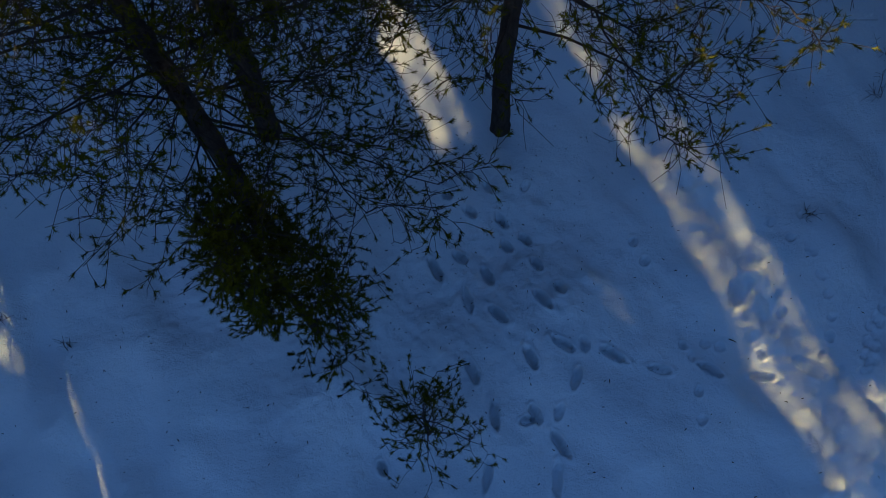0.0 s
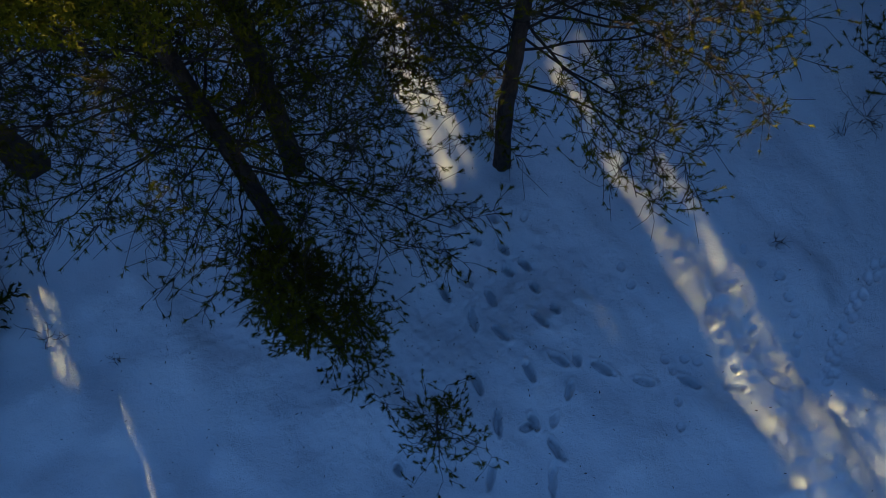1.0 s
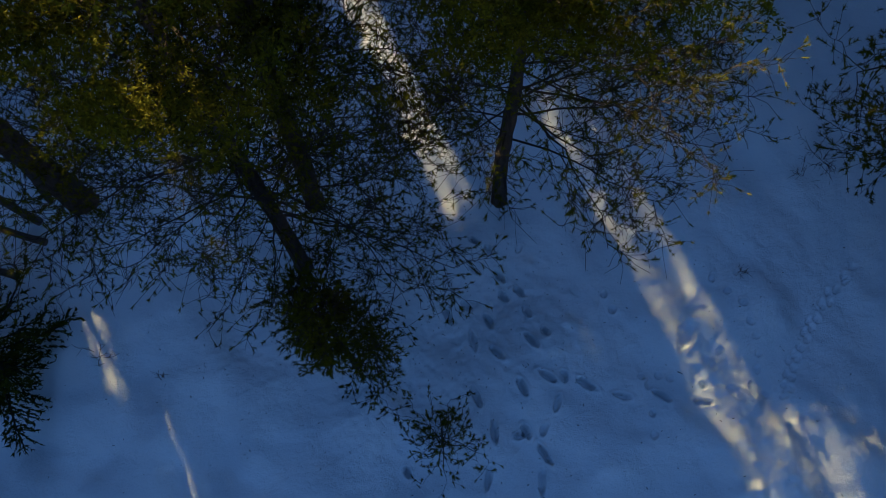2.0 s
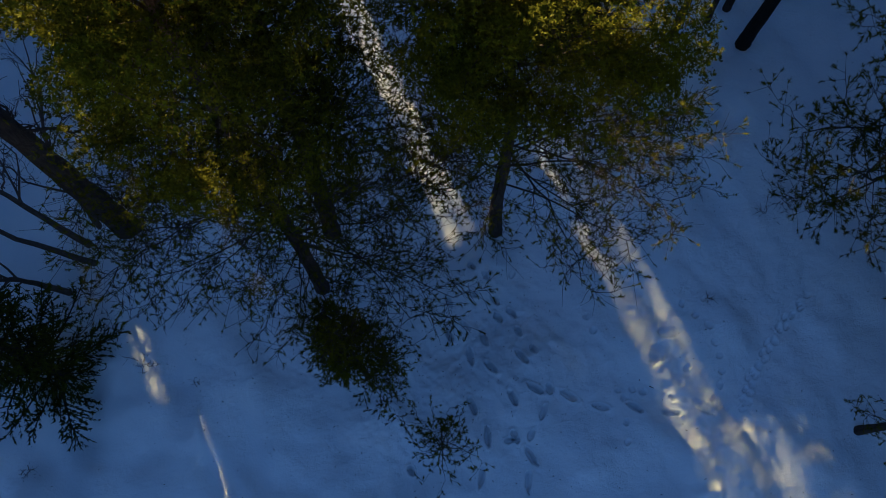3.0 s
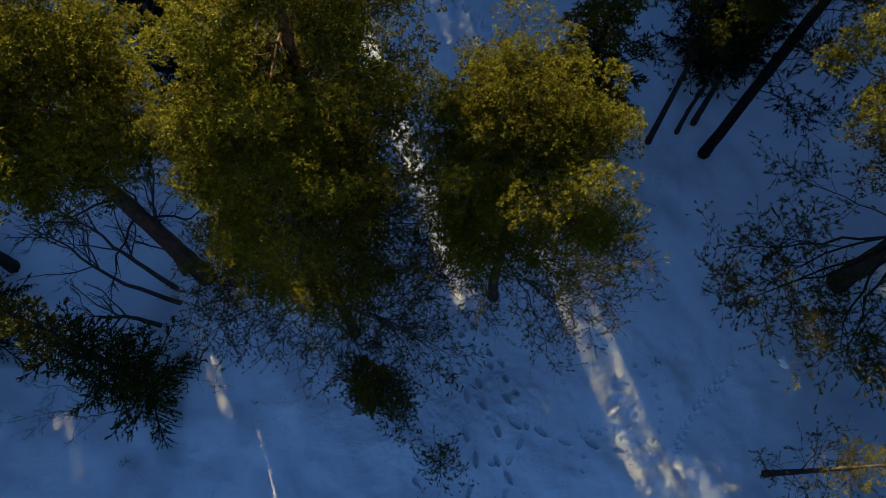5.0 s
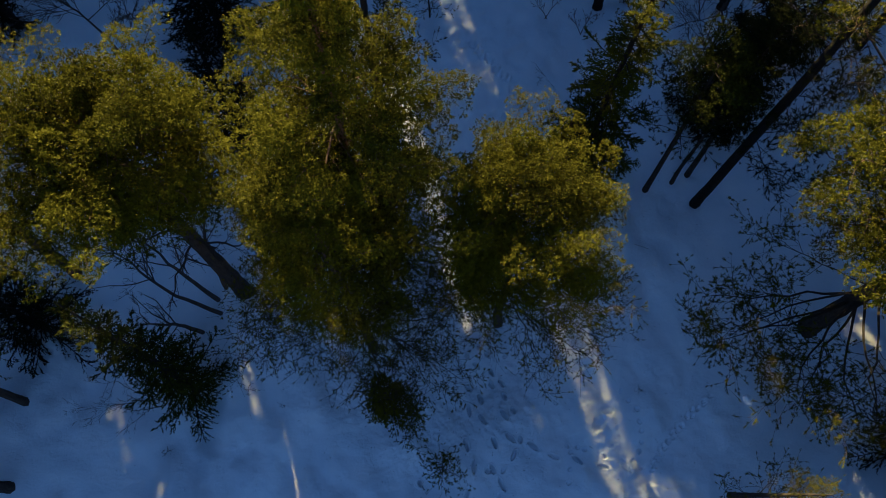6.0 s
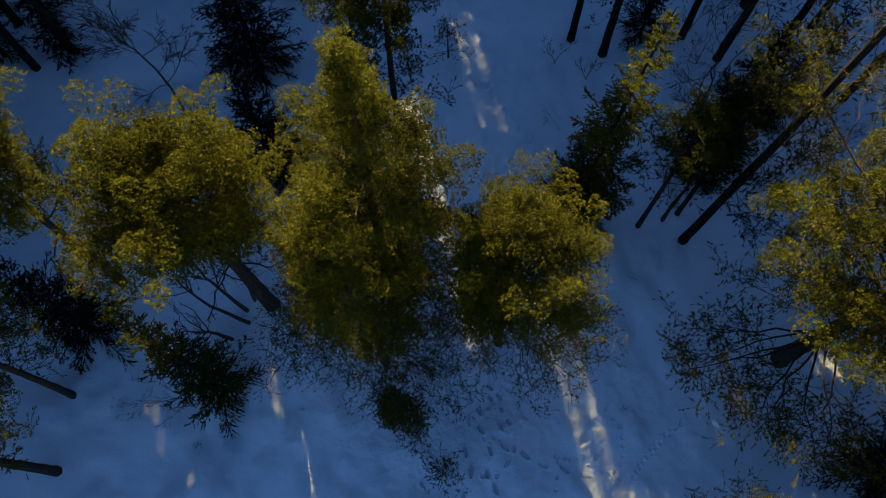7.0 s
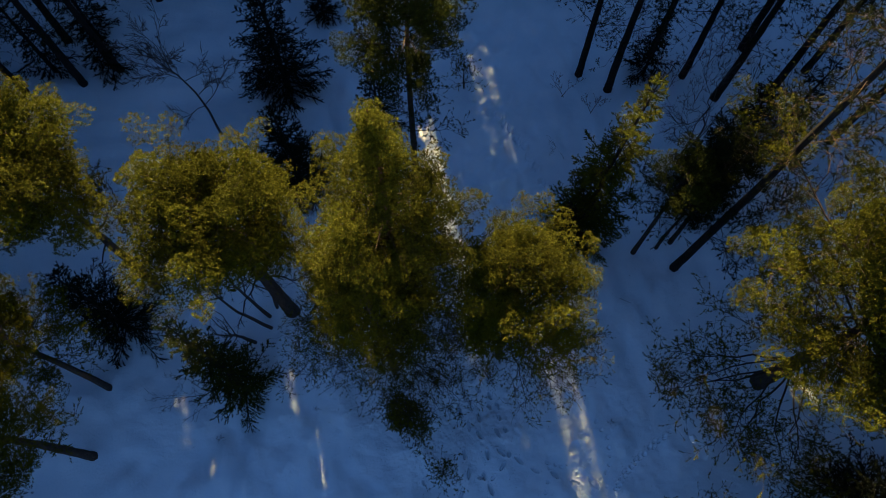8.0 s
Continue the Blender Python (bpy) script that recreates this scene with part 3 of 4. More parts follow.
# ---------------------------------------------------------------- the trees in the clearing
pine((-3.3, 6.7, 0), (-3.45, 7.5, 19.6), 0.20, 6.2, 2.2, 11, "tall dense Scots pine with a pointed sunlit top", limbs=66, shape="spire", fine=2.4, skirt=20, skirt_from=3.4, skirt_reach=2.9, lift=0.6)
pine((-3.5, 5.2, 0), (-4.1, 5.7, 14.2), 0.16, 6.2, 2.3, 12, "Scots pine with long bare lower limbs beside a taller pine", limbs=42, skew=(0.0, 0.0), fine=2.4, skirt=20, skirt_from=2.6, skirt_high=3.6, skirt_reach=2.9, lift=0.6,
     low_limbs=((3.0, -12, 3.3, 0.05), (3.5, 8, 3.4, 0.05), (4.0, -25, 3.0, 0.1), (4.4, 20, 3.3, 0.1), (3.3, 30, 2.8, 0.05),
                (4.5, 170, 3.2, 0.1), (5.0, 195, 3.4, 0.1), (5.4, 150, 3.2, 0.15), (4.2, 210, 2.8, 0.05), (5.6, 220, 3.0, 0.1), (6.0, 180, 3.3, 0.15), (6.4, 200, 3.2, 0.2)))
pine((1.1, 6.8, 0), (0.50, 7.3, 11.8), 0.16, 6.6, 2.4, 13, "Scots pine with spreading spidery lower branches in snow", limbs=44, skew=(0.28, 0.0), fine=2.4, skirt=18, skirt_from=3.2, skirt_high=3.2, skirt_reach=2.9, lift=0.55,
     low_limbs=((5.2, -20, 3.1, 0.08), (5.8, 5, 3.0, 0.1), (4.6, -45, 2.8, 0.05), (6.2, -15, 2.9, 0.15), (5.0, 25, 2.9, 0.1)))
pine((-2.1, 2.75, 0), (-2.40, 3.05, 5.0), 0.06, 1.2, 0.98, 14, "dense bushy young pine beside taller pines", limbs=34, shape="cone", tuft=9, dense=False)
pine((-0.22, 1.11, 0), (-0.25, 1.15, 2.8), 0.03, 0.35, 0.88, 15, "small slender pine sapling standing alone in snow", limbs=15, shape="cone", side=5, twigs=2, tuft=7, dense=False, name="pine_sapling")
pine((-8.8, 6.7, 0), (-9.3, 6.8, 13.3), 0.31, 8.0, 3.4, 16, "thick-trunked old pine with a broad sunlit golden crown", limbs=54, shape="umbrella", side=10, dead=((5.2, 15, 2.4, 0.05), (6.0, -20, 1.8, 0.1), (4.6, 140, 2.2, 0.15), (6.6, 200, 2.6, 0.1), (5.6, 250, 2.0, 0.1)), mat=SUNLIT_PINE_NEEDLE, size=1.25, tuft=6)
pine((-15.6, 6.5, 0), (-15.4, 6.8, 13.7), 0.20, 9.0, 2.9, 17, "tall pine with a bare trunk and sunlit golden crown", limbs=40, shape="umbrella", dead=((7.0, 60, 2.2, 0.05), (8.0, 170, 2.4, 0.1), (6.0, 290, 1.8, 0.1)), mat=SUNLIT_PINE_NEEDLE, size=1.25, tuft=6)
pine((12.95, 8.3, 0), (13.2, 9.2, 11.8), 0.34, 7.2, 4.8, 18, "broad old pine with sunlit golden crown and heavy low limbs", limbs=64, shape="round", side=10, skew=(-0.08, 0.20),
     low_limbs=((3.4, 208, 5.0, 0.0), (3.75, 224, 5.5, 0.02), (3.9, 240, 4.8, 0.02), (4.2, 192, 4.6, 0.05), (4.6, 170, 3.8, 0.12), (5.0, 255, 4.6, 0.1), (3.6, 248, 5.2, 0.0), (4.0, 262, 5.0, 0.05), (3.3, 200, 4.4, 0.0), (3.8, 184, 4.8, 0.03)), mat=SUNLIT_PINE_NEEDLE, size=1.35, tuft=6)
pine((-4.75, 14.55, 0), (-4.75, 15.3, 16.4), 0.15, 8.0, 2.1, 19, "slim pine with a green crown beside the open snow strip", limbs=38, skirt=6, skirt_from=4.5, skirt_reach=1.6, size=1.25, tuft=6, mat=HALF_LIT_PINE_NEEDLE)
pine((-15.5, -1.6, 0), (-16.3, -1.5, 11.0), 0.19, 4.0, 2.5, 20, "pine with dark lower branches and sunlit top", limbs=28, mat=SUNLIT_PINE_NEEDLE, size=1.25, tuft=6)
pine((-16.0, 1.4, 0), (-16.8, 1.9, 11.5), 0.14, 3.6, 2.4, 21, "pine with dark lower branches and sunlit top", limbs=28, mat=SUNLIT_PINE_NEEDLE, size=1.25, tuft=6)
pine((-20.9, 3.2, 0), (-21.5, 3.4, 11.0), 0.16, 4.5, 2.2, 22, "slender shaded pine among other pines", limbs=22, size=1.5, tuft=6)
pine((10.1, 1.7, 0), (10.5, 1.7, 6.5), 0.09, 0.8, 1.5, 23, "young pine with sparse whorled branches", limbs=22, shape="cone", side=6, twigs=4, dense=False)
pine((8.55, 12.95, 0), (9.5, 13.9, 25.0), 0.18, 7.5, 2.4, 24, "tall shaded pine with a long bare trunk", limbs=34, dense=False, size=1.6, tuft=3, mat=SHADED_PINE_NEEDLE, bark=SHADED_BARK, skirt=8, skirt_from=4.0, skirt_high=4.0, skirt_reach=1.8, skew=(0.25, 0.15), bow=0.002)
pine((6.5, 13.3, 0), (6.4, 13.5, 9.8), 0.10, 6.6, 1.5, 25, "thin pine with a small lit crown", limbs=14, fill=0.7, skirt=8, skirt_from=4.0, skirt_high=3.0, skirt_reach=1.7, mat=HALF_LIT_PINE_NEEDLE, size=1.25, tuft=6)
spruce((3.5, 13.3, 0), (3.9, 13.7, 14.2), 0.13, 2.0, 31, "narrow spruce with sunlit yellow-green boughs", whorls=26, per=8, sprays=15, mat=SUNLIT_SPRUCE_NEEDLE)
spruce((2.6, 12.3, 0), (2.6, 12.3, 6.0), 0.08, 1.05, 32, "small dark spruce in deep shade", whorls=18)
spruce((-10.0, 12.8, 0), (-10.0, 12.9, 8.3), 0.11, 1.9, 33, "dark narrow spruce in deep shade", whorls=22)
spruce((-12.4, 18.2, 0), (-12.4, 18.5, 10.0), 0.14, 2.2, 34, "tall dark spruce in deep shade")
spruce((-9.7, 2.7, 0), (-10.1, 3.3, 10.4), 0.11, 1.6, 35, "spruce with a lit tip and hanging dark boughs", whorls=24, sprays=12, mat=HALF_LIT_SPRUCE_NEEDLE)
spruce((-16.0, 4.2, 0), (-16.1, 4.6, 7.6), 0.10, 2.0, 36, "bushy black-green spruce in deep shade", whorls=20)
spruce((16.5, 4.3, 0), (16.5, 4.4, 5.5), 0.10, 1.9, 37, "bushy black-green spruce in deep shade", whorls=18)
spruce((8.9, 17.2, 0), (9.0, 17.4, 9.6), 0.13, 1.9, 38, "shaded dense spruce behind a tall pine", sprays=16, per=8)

# far trees: two sparse pines, built once and then repeated
far_pine = [
    pine((0, 0, 0), (0.2, 0.1, 15.0), 0.17, 5.5, 2.2, 41, "tall thin pine at the edge of the wood", limbs=20, size=1.7, tuft=3, side=5, twigs=3, skirt=7, skirt_from=3.5, skirt_reach=2.2, mat=SHADED_PINE_NEEDLE, bark=SHADED_BARK, group="edge of the wood"),
    pine((0, 0, 0), (-0.3, 0.2, 17.0), 0.19, 7.0, 2.4, 42, "tall thin pine at the edge of the wood", limbs=20, size=1.7, tuft=3, side=5, twigs=3, skirt=7, skirt_from=3.5, skirt_reach=2.2, mat=SHADED_PINE_NEEDLE, bark=SHADED_BARK, group="edge of the wood"),
]
far_pine[0].matrix_basis = pose(2.26, 22.65, 0)
far_pine[1].matrix_basis = pose(3.9, 22.0, 0)
for i, (x, y) in enumerate(((7.6, 23.6), (9.45, 22.7), (5.8, 24.6), (12.0, 23.2), (15.5, 21.5), (10.6, 26.2), (-21.7, 17.4), (-23.1, 16.1), (-26.0, 15.0), (-25.2, 18.6), (18.0, 15.5), (-21.2, 22.2), (14.0, 25.5))):
    copy_thing(far_pine[i % 2], pose(x, y, 0, 0, 0, 70 * i + 20))
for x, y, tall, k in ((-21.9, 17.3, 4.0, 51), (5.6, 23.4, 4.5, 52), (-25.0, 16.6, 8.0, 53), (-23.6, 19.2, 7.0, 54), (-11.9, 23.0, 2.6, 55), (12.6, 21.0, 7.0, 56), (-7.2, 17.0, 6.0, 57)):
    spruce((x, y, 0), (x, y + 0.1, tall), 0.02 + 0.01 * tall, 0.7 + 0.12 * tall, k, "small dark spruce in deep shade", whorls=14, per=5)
pine((7.57, 13.81, 0), (7.6, 13.9, 7.0), 0.07, 4.4, 1.1, 26, "thin shaded pine among thicker trunks", limbs=12, mat=SHADED_PINE_NEEDLE, fill=0.8, size=1.3, tuft=6)
pine((8.19, 14.19, 0), (7.9, 14.5, 10.0), 0.10, 6.0, 1.5, 27, "thin shaded pine among thicker trunks", limbs=16, mat=SHADED_PINE_NEEDLE, fill=0.8, size=1.3, tuft=6)
copy_thing(bpy.data.objects["pine_sapling"], pose(-3.5, 20.3, 0, 0, 0, 80) @ pose(0.2, -1.1, 0))

bare_tree([((-15.1, 14.9, 0), (-15.6, 15.6, 7.2), 0.07)], 61, "leafless young birch with a fine fan of twigs", "birch_tree", "tree", kids=9, thin=3.2)
bare_tree([((7.9, 18.1, 0), (7.9, 18.6, 8.5), 0.07), ((8.1, 18.0, 0), (7.0, 18.4, 6.5), 0.05)], 62, "leafless birch with two thin stems", "birch_tree", "tree", kids=6, thin=2.0)
bare_tree([((-9.53, 6.67, 0), (-10.6, 7.9, 4.2), 0.09), ((-9.8, 6.23, 0), (-11.6, 6.9, 4.4), 0.10), ((-9.56, 5.72, 0), (-12.6, 5.6, 3.9), 0.09), ((-10.09, 4.89, 0), (-11.5, 4.7, 3.4), 0.09)],
          63, "leafless crooked alder stems leaning outwards", "alder_bush", "bush", kids=6, spread=0.8, thin=1.6)
bare_tree([((-10.9, 2.1, 0), (-11.9, 2.4, 2.6), 0.02), ((-10.8, 2.0, 0), (-11.2, 1.3, 2.4), 0.02), ((-11.0, 2.2, 0), (-12.4, 1.7, 2.2), 0.018)], 64, "leafless thin grey bush beside a spruce", "bare_bush", "bush", kids=5)
bare_tree([((-8.6, 5.5, 0), (-8.0, 5.4, 1.1), 0.012), ((-8.7, 5.5, 0), (-7.9, 5.0, 0.9), 0.01)], 65, "low leafless brush in the snow", "bare_bush", "bush", kids=4, levels=2)
bare_tree([((-8.6, 3.5, 0), (-8.9, 3.9, 1.0), 0.012), ((-8.6, 3.5, 0), (-8.3, 4.1, 1.2), 0.012)], 66, "low leafless brush in the snow", "bare_bush", "bush", kids=4, levels=2)

# dense unseen spruces added between clearing and sun; their gaps shape the separate light patches.
# each gap: its middle across the light, its width, the stretch along the light that it lets the sun reach, and how thickly twigs veil it
GAPS = ((-10.6, 0.26, 5.6, 7.0, 1.7), (-9.65, 0.24, 3.6, 4.8, 1.7), (-5.72, 0.26, 5.2, 7.4, 1.6), (-5.10, 0.36, 2.3, 4.7, 1.1), (2.98, 0.7, 6.6, 18.9, 1.7), (4.10, 0.26, 2.2, 2.6, 2.2),
        (6.5, 1.15, -3.4, 22.6, 3.9), (8.15, 1.5, -6.8, -0.9, 2.6), (13.9, 0.5, 18.2, 20.2, 1.2), (17.0, 0.8, 1.2, 2.6, 0.8))
# unseen boughs added to close a stretch of a gap again, or veil it
BARS = ((-5.64, 0.0, 2.0, 4.9, 0.0), (-4.58, 0.0, 2.0, 6.6, 0.0), (6.5, 1.3, 9.2, 15.5, 0.0), (6.5, 2.4, 16.5, 19.0, 2.0))
STAND = 34.0
SLOPE = math.tan(radians(SUN_ELEVATION))


def stand_spruce(reach, height, seed, lift=0.0, blunt=3.6, thick=1.0, cover=0.0, aside=0.0):
    """A dense unseen tree that blocks light: trunk and overlapping ragged boughs, from the height lift upwards."""
    rng = np.random.default_rng(seed)
    ob = thing("stand_spruce", "unseen dense spruce that blocks light from the clearing", "tree", "spruce stand")
    Trunk((ACROSS.x * aside, ACROSS.y * aside, 0), (ACROSS.x * aside, ACROSS.y * aside, height), 0.07 + 0.004 * height, rng, 0.03).mesh(SHADED_BARK, ob, sides=8)
    n = int((300 + 115 * (height - lift) * max(reach, 0.8)) * thick)
    if cover:      # a thin veil of small twigs that dims the sun
        n = int(cover * 2 * reach * (height - lift) / 0.0030)
    f = rng.random(n)
    z = lift + 0.25 + (height - lift - 0.3) * f
    az = rng.uniform(0, 2 * np.pi, n)
    rr = reach * np.minimum(1.0, (1.02 - f) * blunt) ** 0.7
    r0 = rr * rng.uniform(0.0, 0.7, n)
    el = rng.uniform(-0.75, -0.05, n)
    ln = np.minimum(rr - r0 + 0.05, 0.15 if cover else 1.1)
    way = np.stack([np.cos(az) * np.cos(el), np.sin(az) * np.cos(el), np.sin(el)], 1) * ln[:, None]
    green = Pile()
    green.add(*blades(np.stack([np.cos(az) * r0, np.sin(az) * r0, z], 1), way, rng.uniform(0.5, 0.9, n) * (0.057 if cover else 1.1 * min(1.0, 0.3 + reach)), rng))
    green.part("needles", SHADED_SPRUCE_NEEDLE, ob)
    return ob


def in_stand(ob, across, back):
    ob.matrix_basis = pose(ACROSS.x * across + SUN_WAY.x * back, ACROSS.y * across + SUN_WAY.y * back, 0)


edges = [-36.0] + [e for mid, w, *_ in GAPS for e in (mid - w / 2, mid + w / 2)] + [42.0]
count = 0
for lo, hi in zip(edges[0::2], edges[1::2]):
    some = max(1, math.ceil((hi - lo) / 3.2))
    for i in range(some):
        half = (hi - lo) / some / 2
        tall = (19.3 if lo < 8.5 else 18.9) + 1.6 * ((i * 7 + some) % 5) / 4
        middle = lo + half * (2 * i + 1)
        tall = 19.9 if 8.6 < middle < 11.0 else tall + (1.8 if middle > 11.5 else 1.2 if -4.0 < middle < 0.5 else 0.0)
        count += 1
        in_stand(stand_spruce(half * 1.06, tall, 200 + count, blunt=9.0 if 8.6 < middle < 11.0 else 3.6), middle, STAND)
        if i < some - 1:          # the second row stands behind the joints of the first
            count += 1
            in_stand(stand_spruce(half * 1.06, tall + 0.8, 200 + count), lo + half * (2 * i + 2), STAND + 2.4)
        elif half < 1.0:
            count += 1
            in_stand(stand_spruce(half * 1.04, tall + 0.5, 200 + count, blunt=8.0), lo + half * (2 * i + 1), STAND + 2.4)
for mid, w, near, far, veil in GAPS:
    count += 1
    low, high = (STAND + 1.3 - far) * SLOPE, (STAND + 1.3 - near) * SLOPE
    in_stand(stand_spruce(w / 2 + 0.35, low + 0.3, 400 + count, blunt=25.0), mid, STAND + 1.3)
    in_stand(stand_spruce(w / 2 + 0.5, high + 1.0, 600 + count, lift=low - 1.0, blunt=25.0, cover=veil, aside=w / 2 + 0.25), mid, STAND - 1.2)
    in_stand(stand_spruce(w / 2 + 0.45, 21.0, 500 + count, lift=high + 0.4, aside=w / 2 + 0.25), mid, STAND + 1.5)
for mid, w, near, far, veil in BARS:
    count += 1
    in_stand(stand_spruce(w / 2 + 0.4, (STAND + 0.2 - near) * SLOPE + 0.1, 700 + count, lift=(STAND + 0.2 - far) * SLOPE + 0.3, blunt=25.0, cover=veil, aside=w / 2 + 0.25), mid, STAND + 0.2)
# unseen wood added round the clearing to hold back the sky's light
ring = [stand_spruce(2.3, 15.0, 901, thick=0.5, blunt=1.2), stand_spruce(2.0, 17.5, 902, thick=0.5, blunt=1.3), stand_spruce(2.4, 13.0, 903, thick=0.5, blunt=1.2)]
spots = [(-26.5 - 0.42 * (-14.0 + 3.4 * i) - 2.5 * (i % 2), -14.0 + 3.4 * i) for i in range(13)] + [(24.5 + 2.5 * (i % 2), -12.0 + 3.2 * i) for i in range(15)] + [(-30.0 + 3.6 * i, -40.0 - 2.5 * (i % 2)) for i in range(16)]
spots += [(-3.0 + 4.0 * i, 41.0 + 2.5 * (i % 2)) for i in range(8)]
for i, (x, y) in enumerate(spots):
    if i < 3:
        ring[i].matrix_basis = pose(x, y, 0, 0, 0, 40 * i)
    else:
        copy_thing(ring[i % 3], pose(x, y, 0, 0, 0, 67 * i))


# taller unseen spruces, added to darken the snow at both sides
tall_ring = stand_spruce(2.7, 22.0, 904, thick=0.5, blunt=2.2)
for i, (x, y) in enumerate(((21.0, 1.0), (21.5, -4.5), (17.5, -3.5), (17.0, -8.5), (14.5, -5.0), (18.0, 0.2), (21.5, 6.0), (22.0, 11.0), (23.6, 16.0), (24.5, 20.5), (-25.5, -6.0), (-26.0, -1.0), (-25.5, 4.0), (-26.5, 8.5), (-28.5, 12.5))):
    if i:
        copy_thing(tall_ring, pose(x, y, 0, 0, 0, 67 * i))
    else:
        tall_ring.matrix_basis = pose(x, y, 0)


# ---------------------------------------------------------------- small things on the snow
def at_snow(x, y):
    return float(snow_height(np.array([[float(x)]]), np.array([[float(y)]]))[0, 0])


def lump(name, place, size, seed, mat, label, category):
    """An uneven rounded lump."""
    bm = bmesh.new()
    bmesh.ops.create_icosphere(bm, subdivisions=3, radius=1.0)
    for v in bm.verts:
        k = 1 + 0.22 * noise.noise(v.co * 1.6 + Vector((seed, 0, 0))) + 0.07 * noise.noise(v.co * 5)
        v.co = Vector((v.co.x * size[0] * k, v.co.y * size[1] * k, v.co.z * size[2] * k * (0.6 if v.co.z < 0 else 1)))
    me = bpy.data.meshes.new(name)
    bm.to_mesh(me)
    bm.free()
    me.polygons.foreach_set("use_smooth", np.full(len(me.polygons), True))
    me.materials.append(mat)
    ob = new(name, me)
    ob.matrix_basis = pose(*place, 8, -6, seed * 40)
    return tagged(ob, label, category)


lump("snow_clump", (9.16, 4.47, 3.88), (0.14, 0.18, 0.13), 1, SNOW_CLUMP, "white lump of snow caught on a pine limb", "snow")


def dry_plant(x, y, spread, tall, stems, seed, name, label):
    """Dry stalks that poke out of the snow, each bent its own way."""
    rng = np.random.default_rng(seed)
    ob = thing(name, label, "plant", "dry plants")
    z = at_snow(x, y)
    for i in range(stems):
        foot = np.array([[x + rng.normal() * 0.05, y + rng.normal() * 0.05, z - 0.03]])
        way = unit(np.array([[rng.normal(), rng.normal(), 1.1 * tall / spread]]))
        c = branch_off(foot, way, np.array([math.hypot(spread, tall) * rng.uniform(0.6, 1.1)]), 6, rng.normal(size=(1, 3)) * 0.3, rng, 0.3)
        pile = Pile()
        pile.add(*tubes(c, np.linspace(0.007, 0.003, 6)[None], 4))
        q, d = on_curve(c, np.zeros(7, int), rng.uniform(0.35, 1, 7))
        t2 = branch_off(q, unit(d + rng.normal(size=d.shape) * 0.7), rng.uniform(0.08, 0.2, 7), 3, rng.normal(size=d.shape) * 0.2, rng)
        pile.add(*tubes(t2, np.full((7, 1), 0.004) * np.linspace(1, 0.6, 3)[None], 3))
        pile.part("stalk", DRY_STEM, ob)
    return ob


for i, (x, y, spread, tall, stems) in enumerate(((8.93, 7.79, 0.55, 0.4, 14), (8.5, 7.45, 0.35, 0.15, 6), (9.62, 9.51, 0.4, 0.3, 9), (6.6, 5.0, 0.12, 0.1, 4), (-7.85, 3.04, 0.3, 0.3, 6), (-10.35, 0.46, 0.18, 0.2, 6),
                                                 (-6.4, 2.55, 0.12, 0.12, 3), (1.08, 4.95, 0.10, 0.08, 4), (0.5, 5.78, 0.10, 0.08, 4), (1.9, 17.84, 0.7, 0.3, 6), (-12.3, 1.9, 0.4, 0.3, 5))):
    dry_plant(x, y, spread, tall, stems, 700 + i, "dry_plant", "dry dark plant stalks poking through the snow")


def stick(a, b, r, seed, name="fallen_stick", label="thin fallen stick lying on the snow"):
    rng = np.random.default_rng(seed)
    a, b = np.array([*a, at_snow(*a) + r]), np.array([*b, at_snow(*b) + r])
    ln = np.linalg.norm(b - a)
    c = branch_off(a[None], unit(b - a)[None], np.array([ln]), 10, rng.normal(size=(1, 3)) * [0.08, 0.08, 0], rng, 0.15)
    c[..., 2] = np.linspace(a[2], b[2], 10)
    v, t = tubes(c, np.linspace(r, r * 0.5, 10)[None], 6)
    return tagged(mesh_object(name, v, t, DRY_STEM, True), label, "stick")


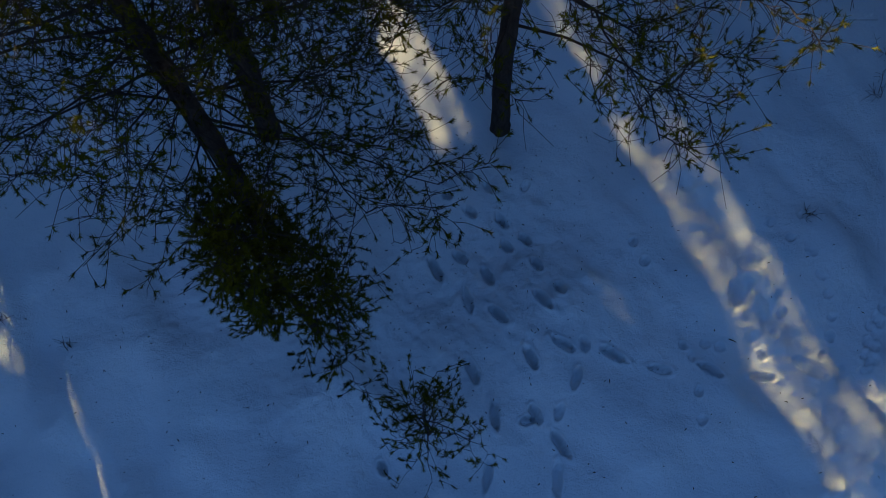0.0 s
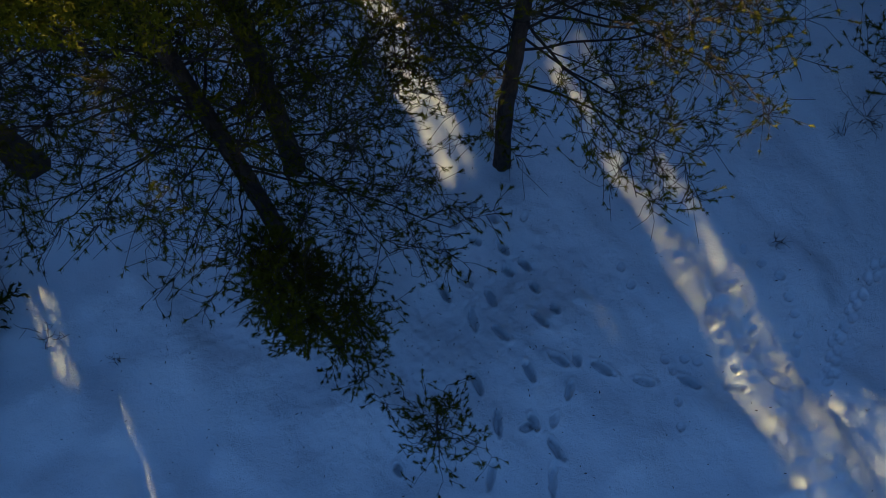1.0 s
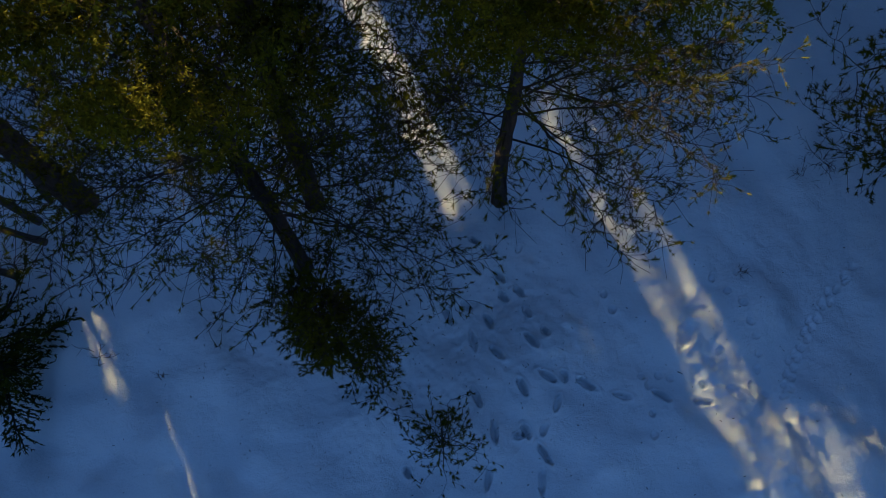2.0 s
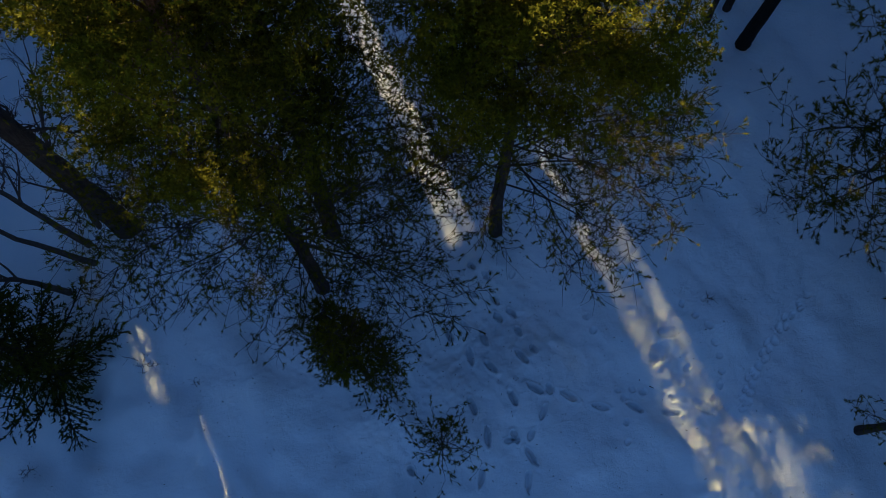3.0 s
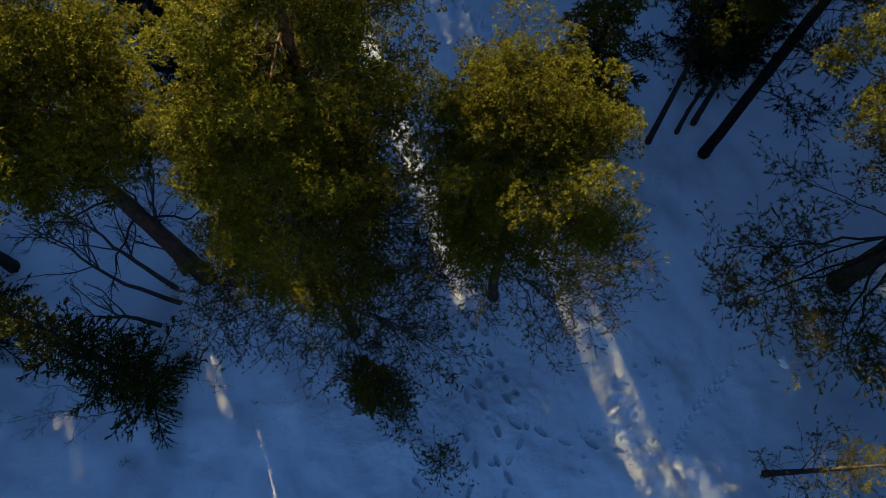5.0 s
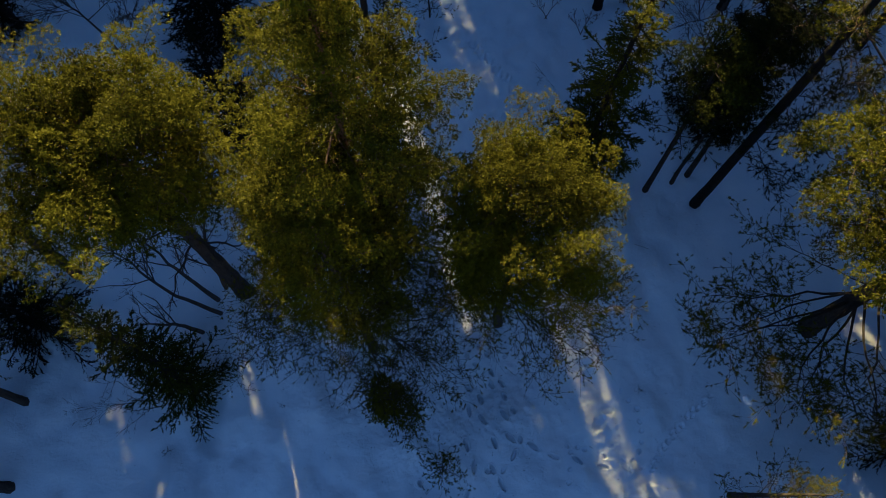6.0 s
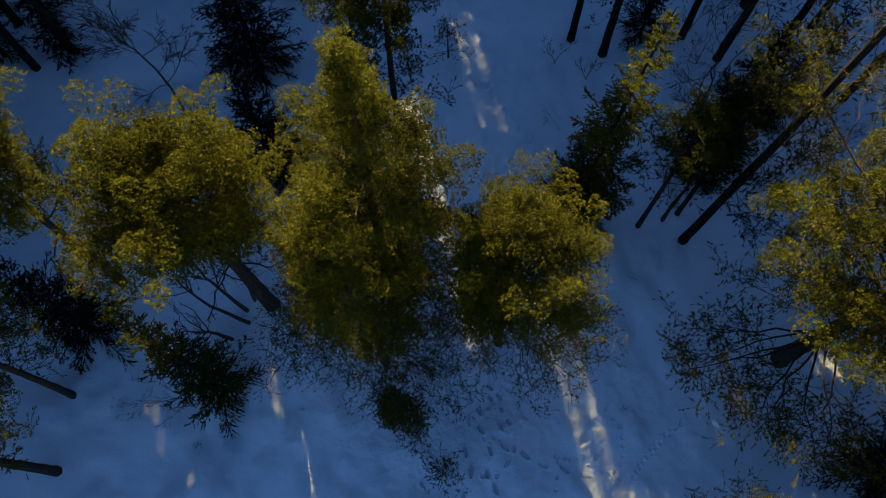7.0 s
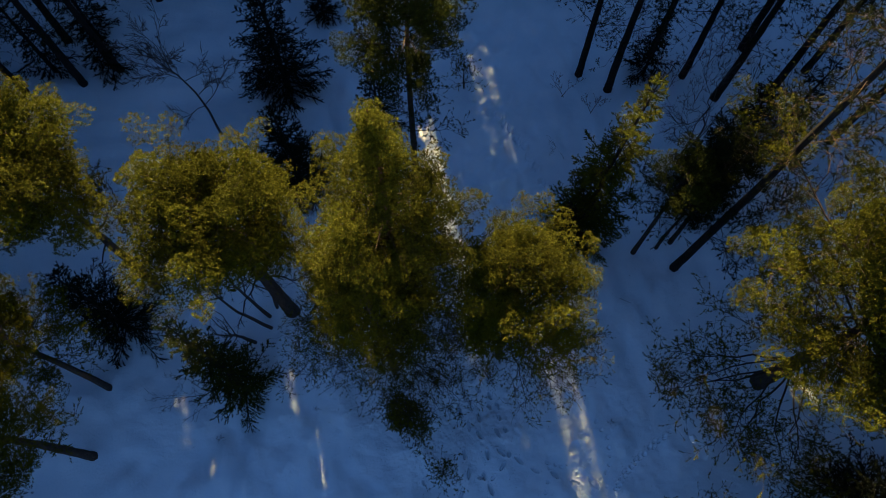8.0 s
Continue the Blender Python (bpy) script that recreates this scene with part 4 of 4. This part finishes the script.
stick((4.6, 11.3), (6.7, 10.6), 0.012, 1)
stick((4.95, 2.70), (5.08, 2.66), 0.012, 2)
stick((-4.0, 4.05), (-3.6, 4.12), 0.008, 3)
stick((-8.8, 15.6), (-8.0, 15.3), 0.05, 4, "fallen_log", "short dark log lying in the snow")
stick((3.2, 6.6), (3.35, 6.75), 0.006, 5)

# crumbs of bark, needles and cones scattered over the snow
rng = np.random.default_rng(77)
n = 900
px_ = np.concatenate([rng.normal(-0.8, 2.6, n // 2), rng.uniform(-12, 12, n // 2)])
py_ = np.concatenate([rng.normal(4.0, 2.0, n // 2), rng.uniform(-1, 14, n // 2)])
pz_ = snow_height(px_[:, None], py_[:, None])[:, 0] + 0.006
o = np.stack([px_, py_, pz_], 1)
way = np.stack([rng.normal(size=n), rng.normal(size=n), rng.uniform(-0.1, 0.3, n)], 1)
way = unit(way) * (rng.uniform(0.015, 0.06, n) ** 1.0)[:, None]
litter = Pile()
litter.add(*tubes(np.stack([o, o + way * 0.5 + [0, 0, 0.004], o + way], 1), rng.uniform(0.003, 0.010, n)[:, None] * np.array([[0.6, 1.0, 0.4]]), 4))
litter_ob = mesh_object("forest_litter", np.concatenate(litter.v), np.concatenate(litter.t), DRY_STEM)
tagged(litter_ob, "crumbs of bark and needles scattered on snow", "litter", kind="stuff")
for i, (x, y, tall) in enumerate(((5.2, 24.2, 3.0), (6.8, 22.3, 2.6), (8.8, 24.5, 3.2), (3.2, 20.3, 1.6), (11.0, 20.0, 3.0), (13.2, 17.5, 3.0), (1.6, 21.0, 1.5), (-13.0, 14.2, 2.2))):
    bush = bare_tree([((x, y, 0), (x + 0.4, y + 0.3, tall), 0.02), ((x + 0.1, y, 0), (x - 0.6, y + 0.2, tall * 0.8), 0.018)], 800 + i, "leafless reddish-brown bush between pine trunks", "bare_bush", "bush", kids=4, group="bare bushes", mat=BUSH_BARK, thin=1.9)
    if 8 > i != 3 and x > 5:          # the thicket goes on between the trunks
        for k in range(3):
            copy_thing(bush, pose(x, y, 0) @ pose(1.3 + 1.5 * k + 0.3 * i % 1.1, 1.2 * ((k + i) % 3) - 1.4, 0, 0, 0, 75 * k + 40 * i) @ pose(-x, -y, 0))
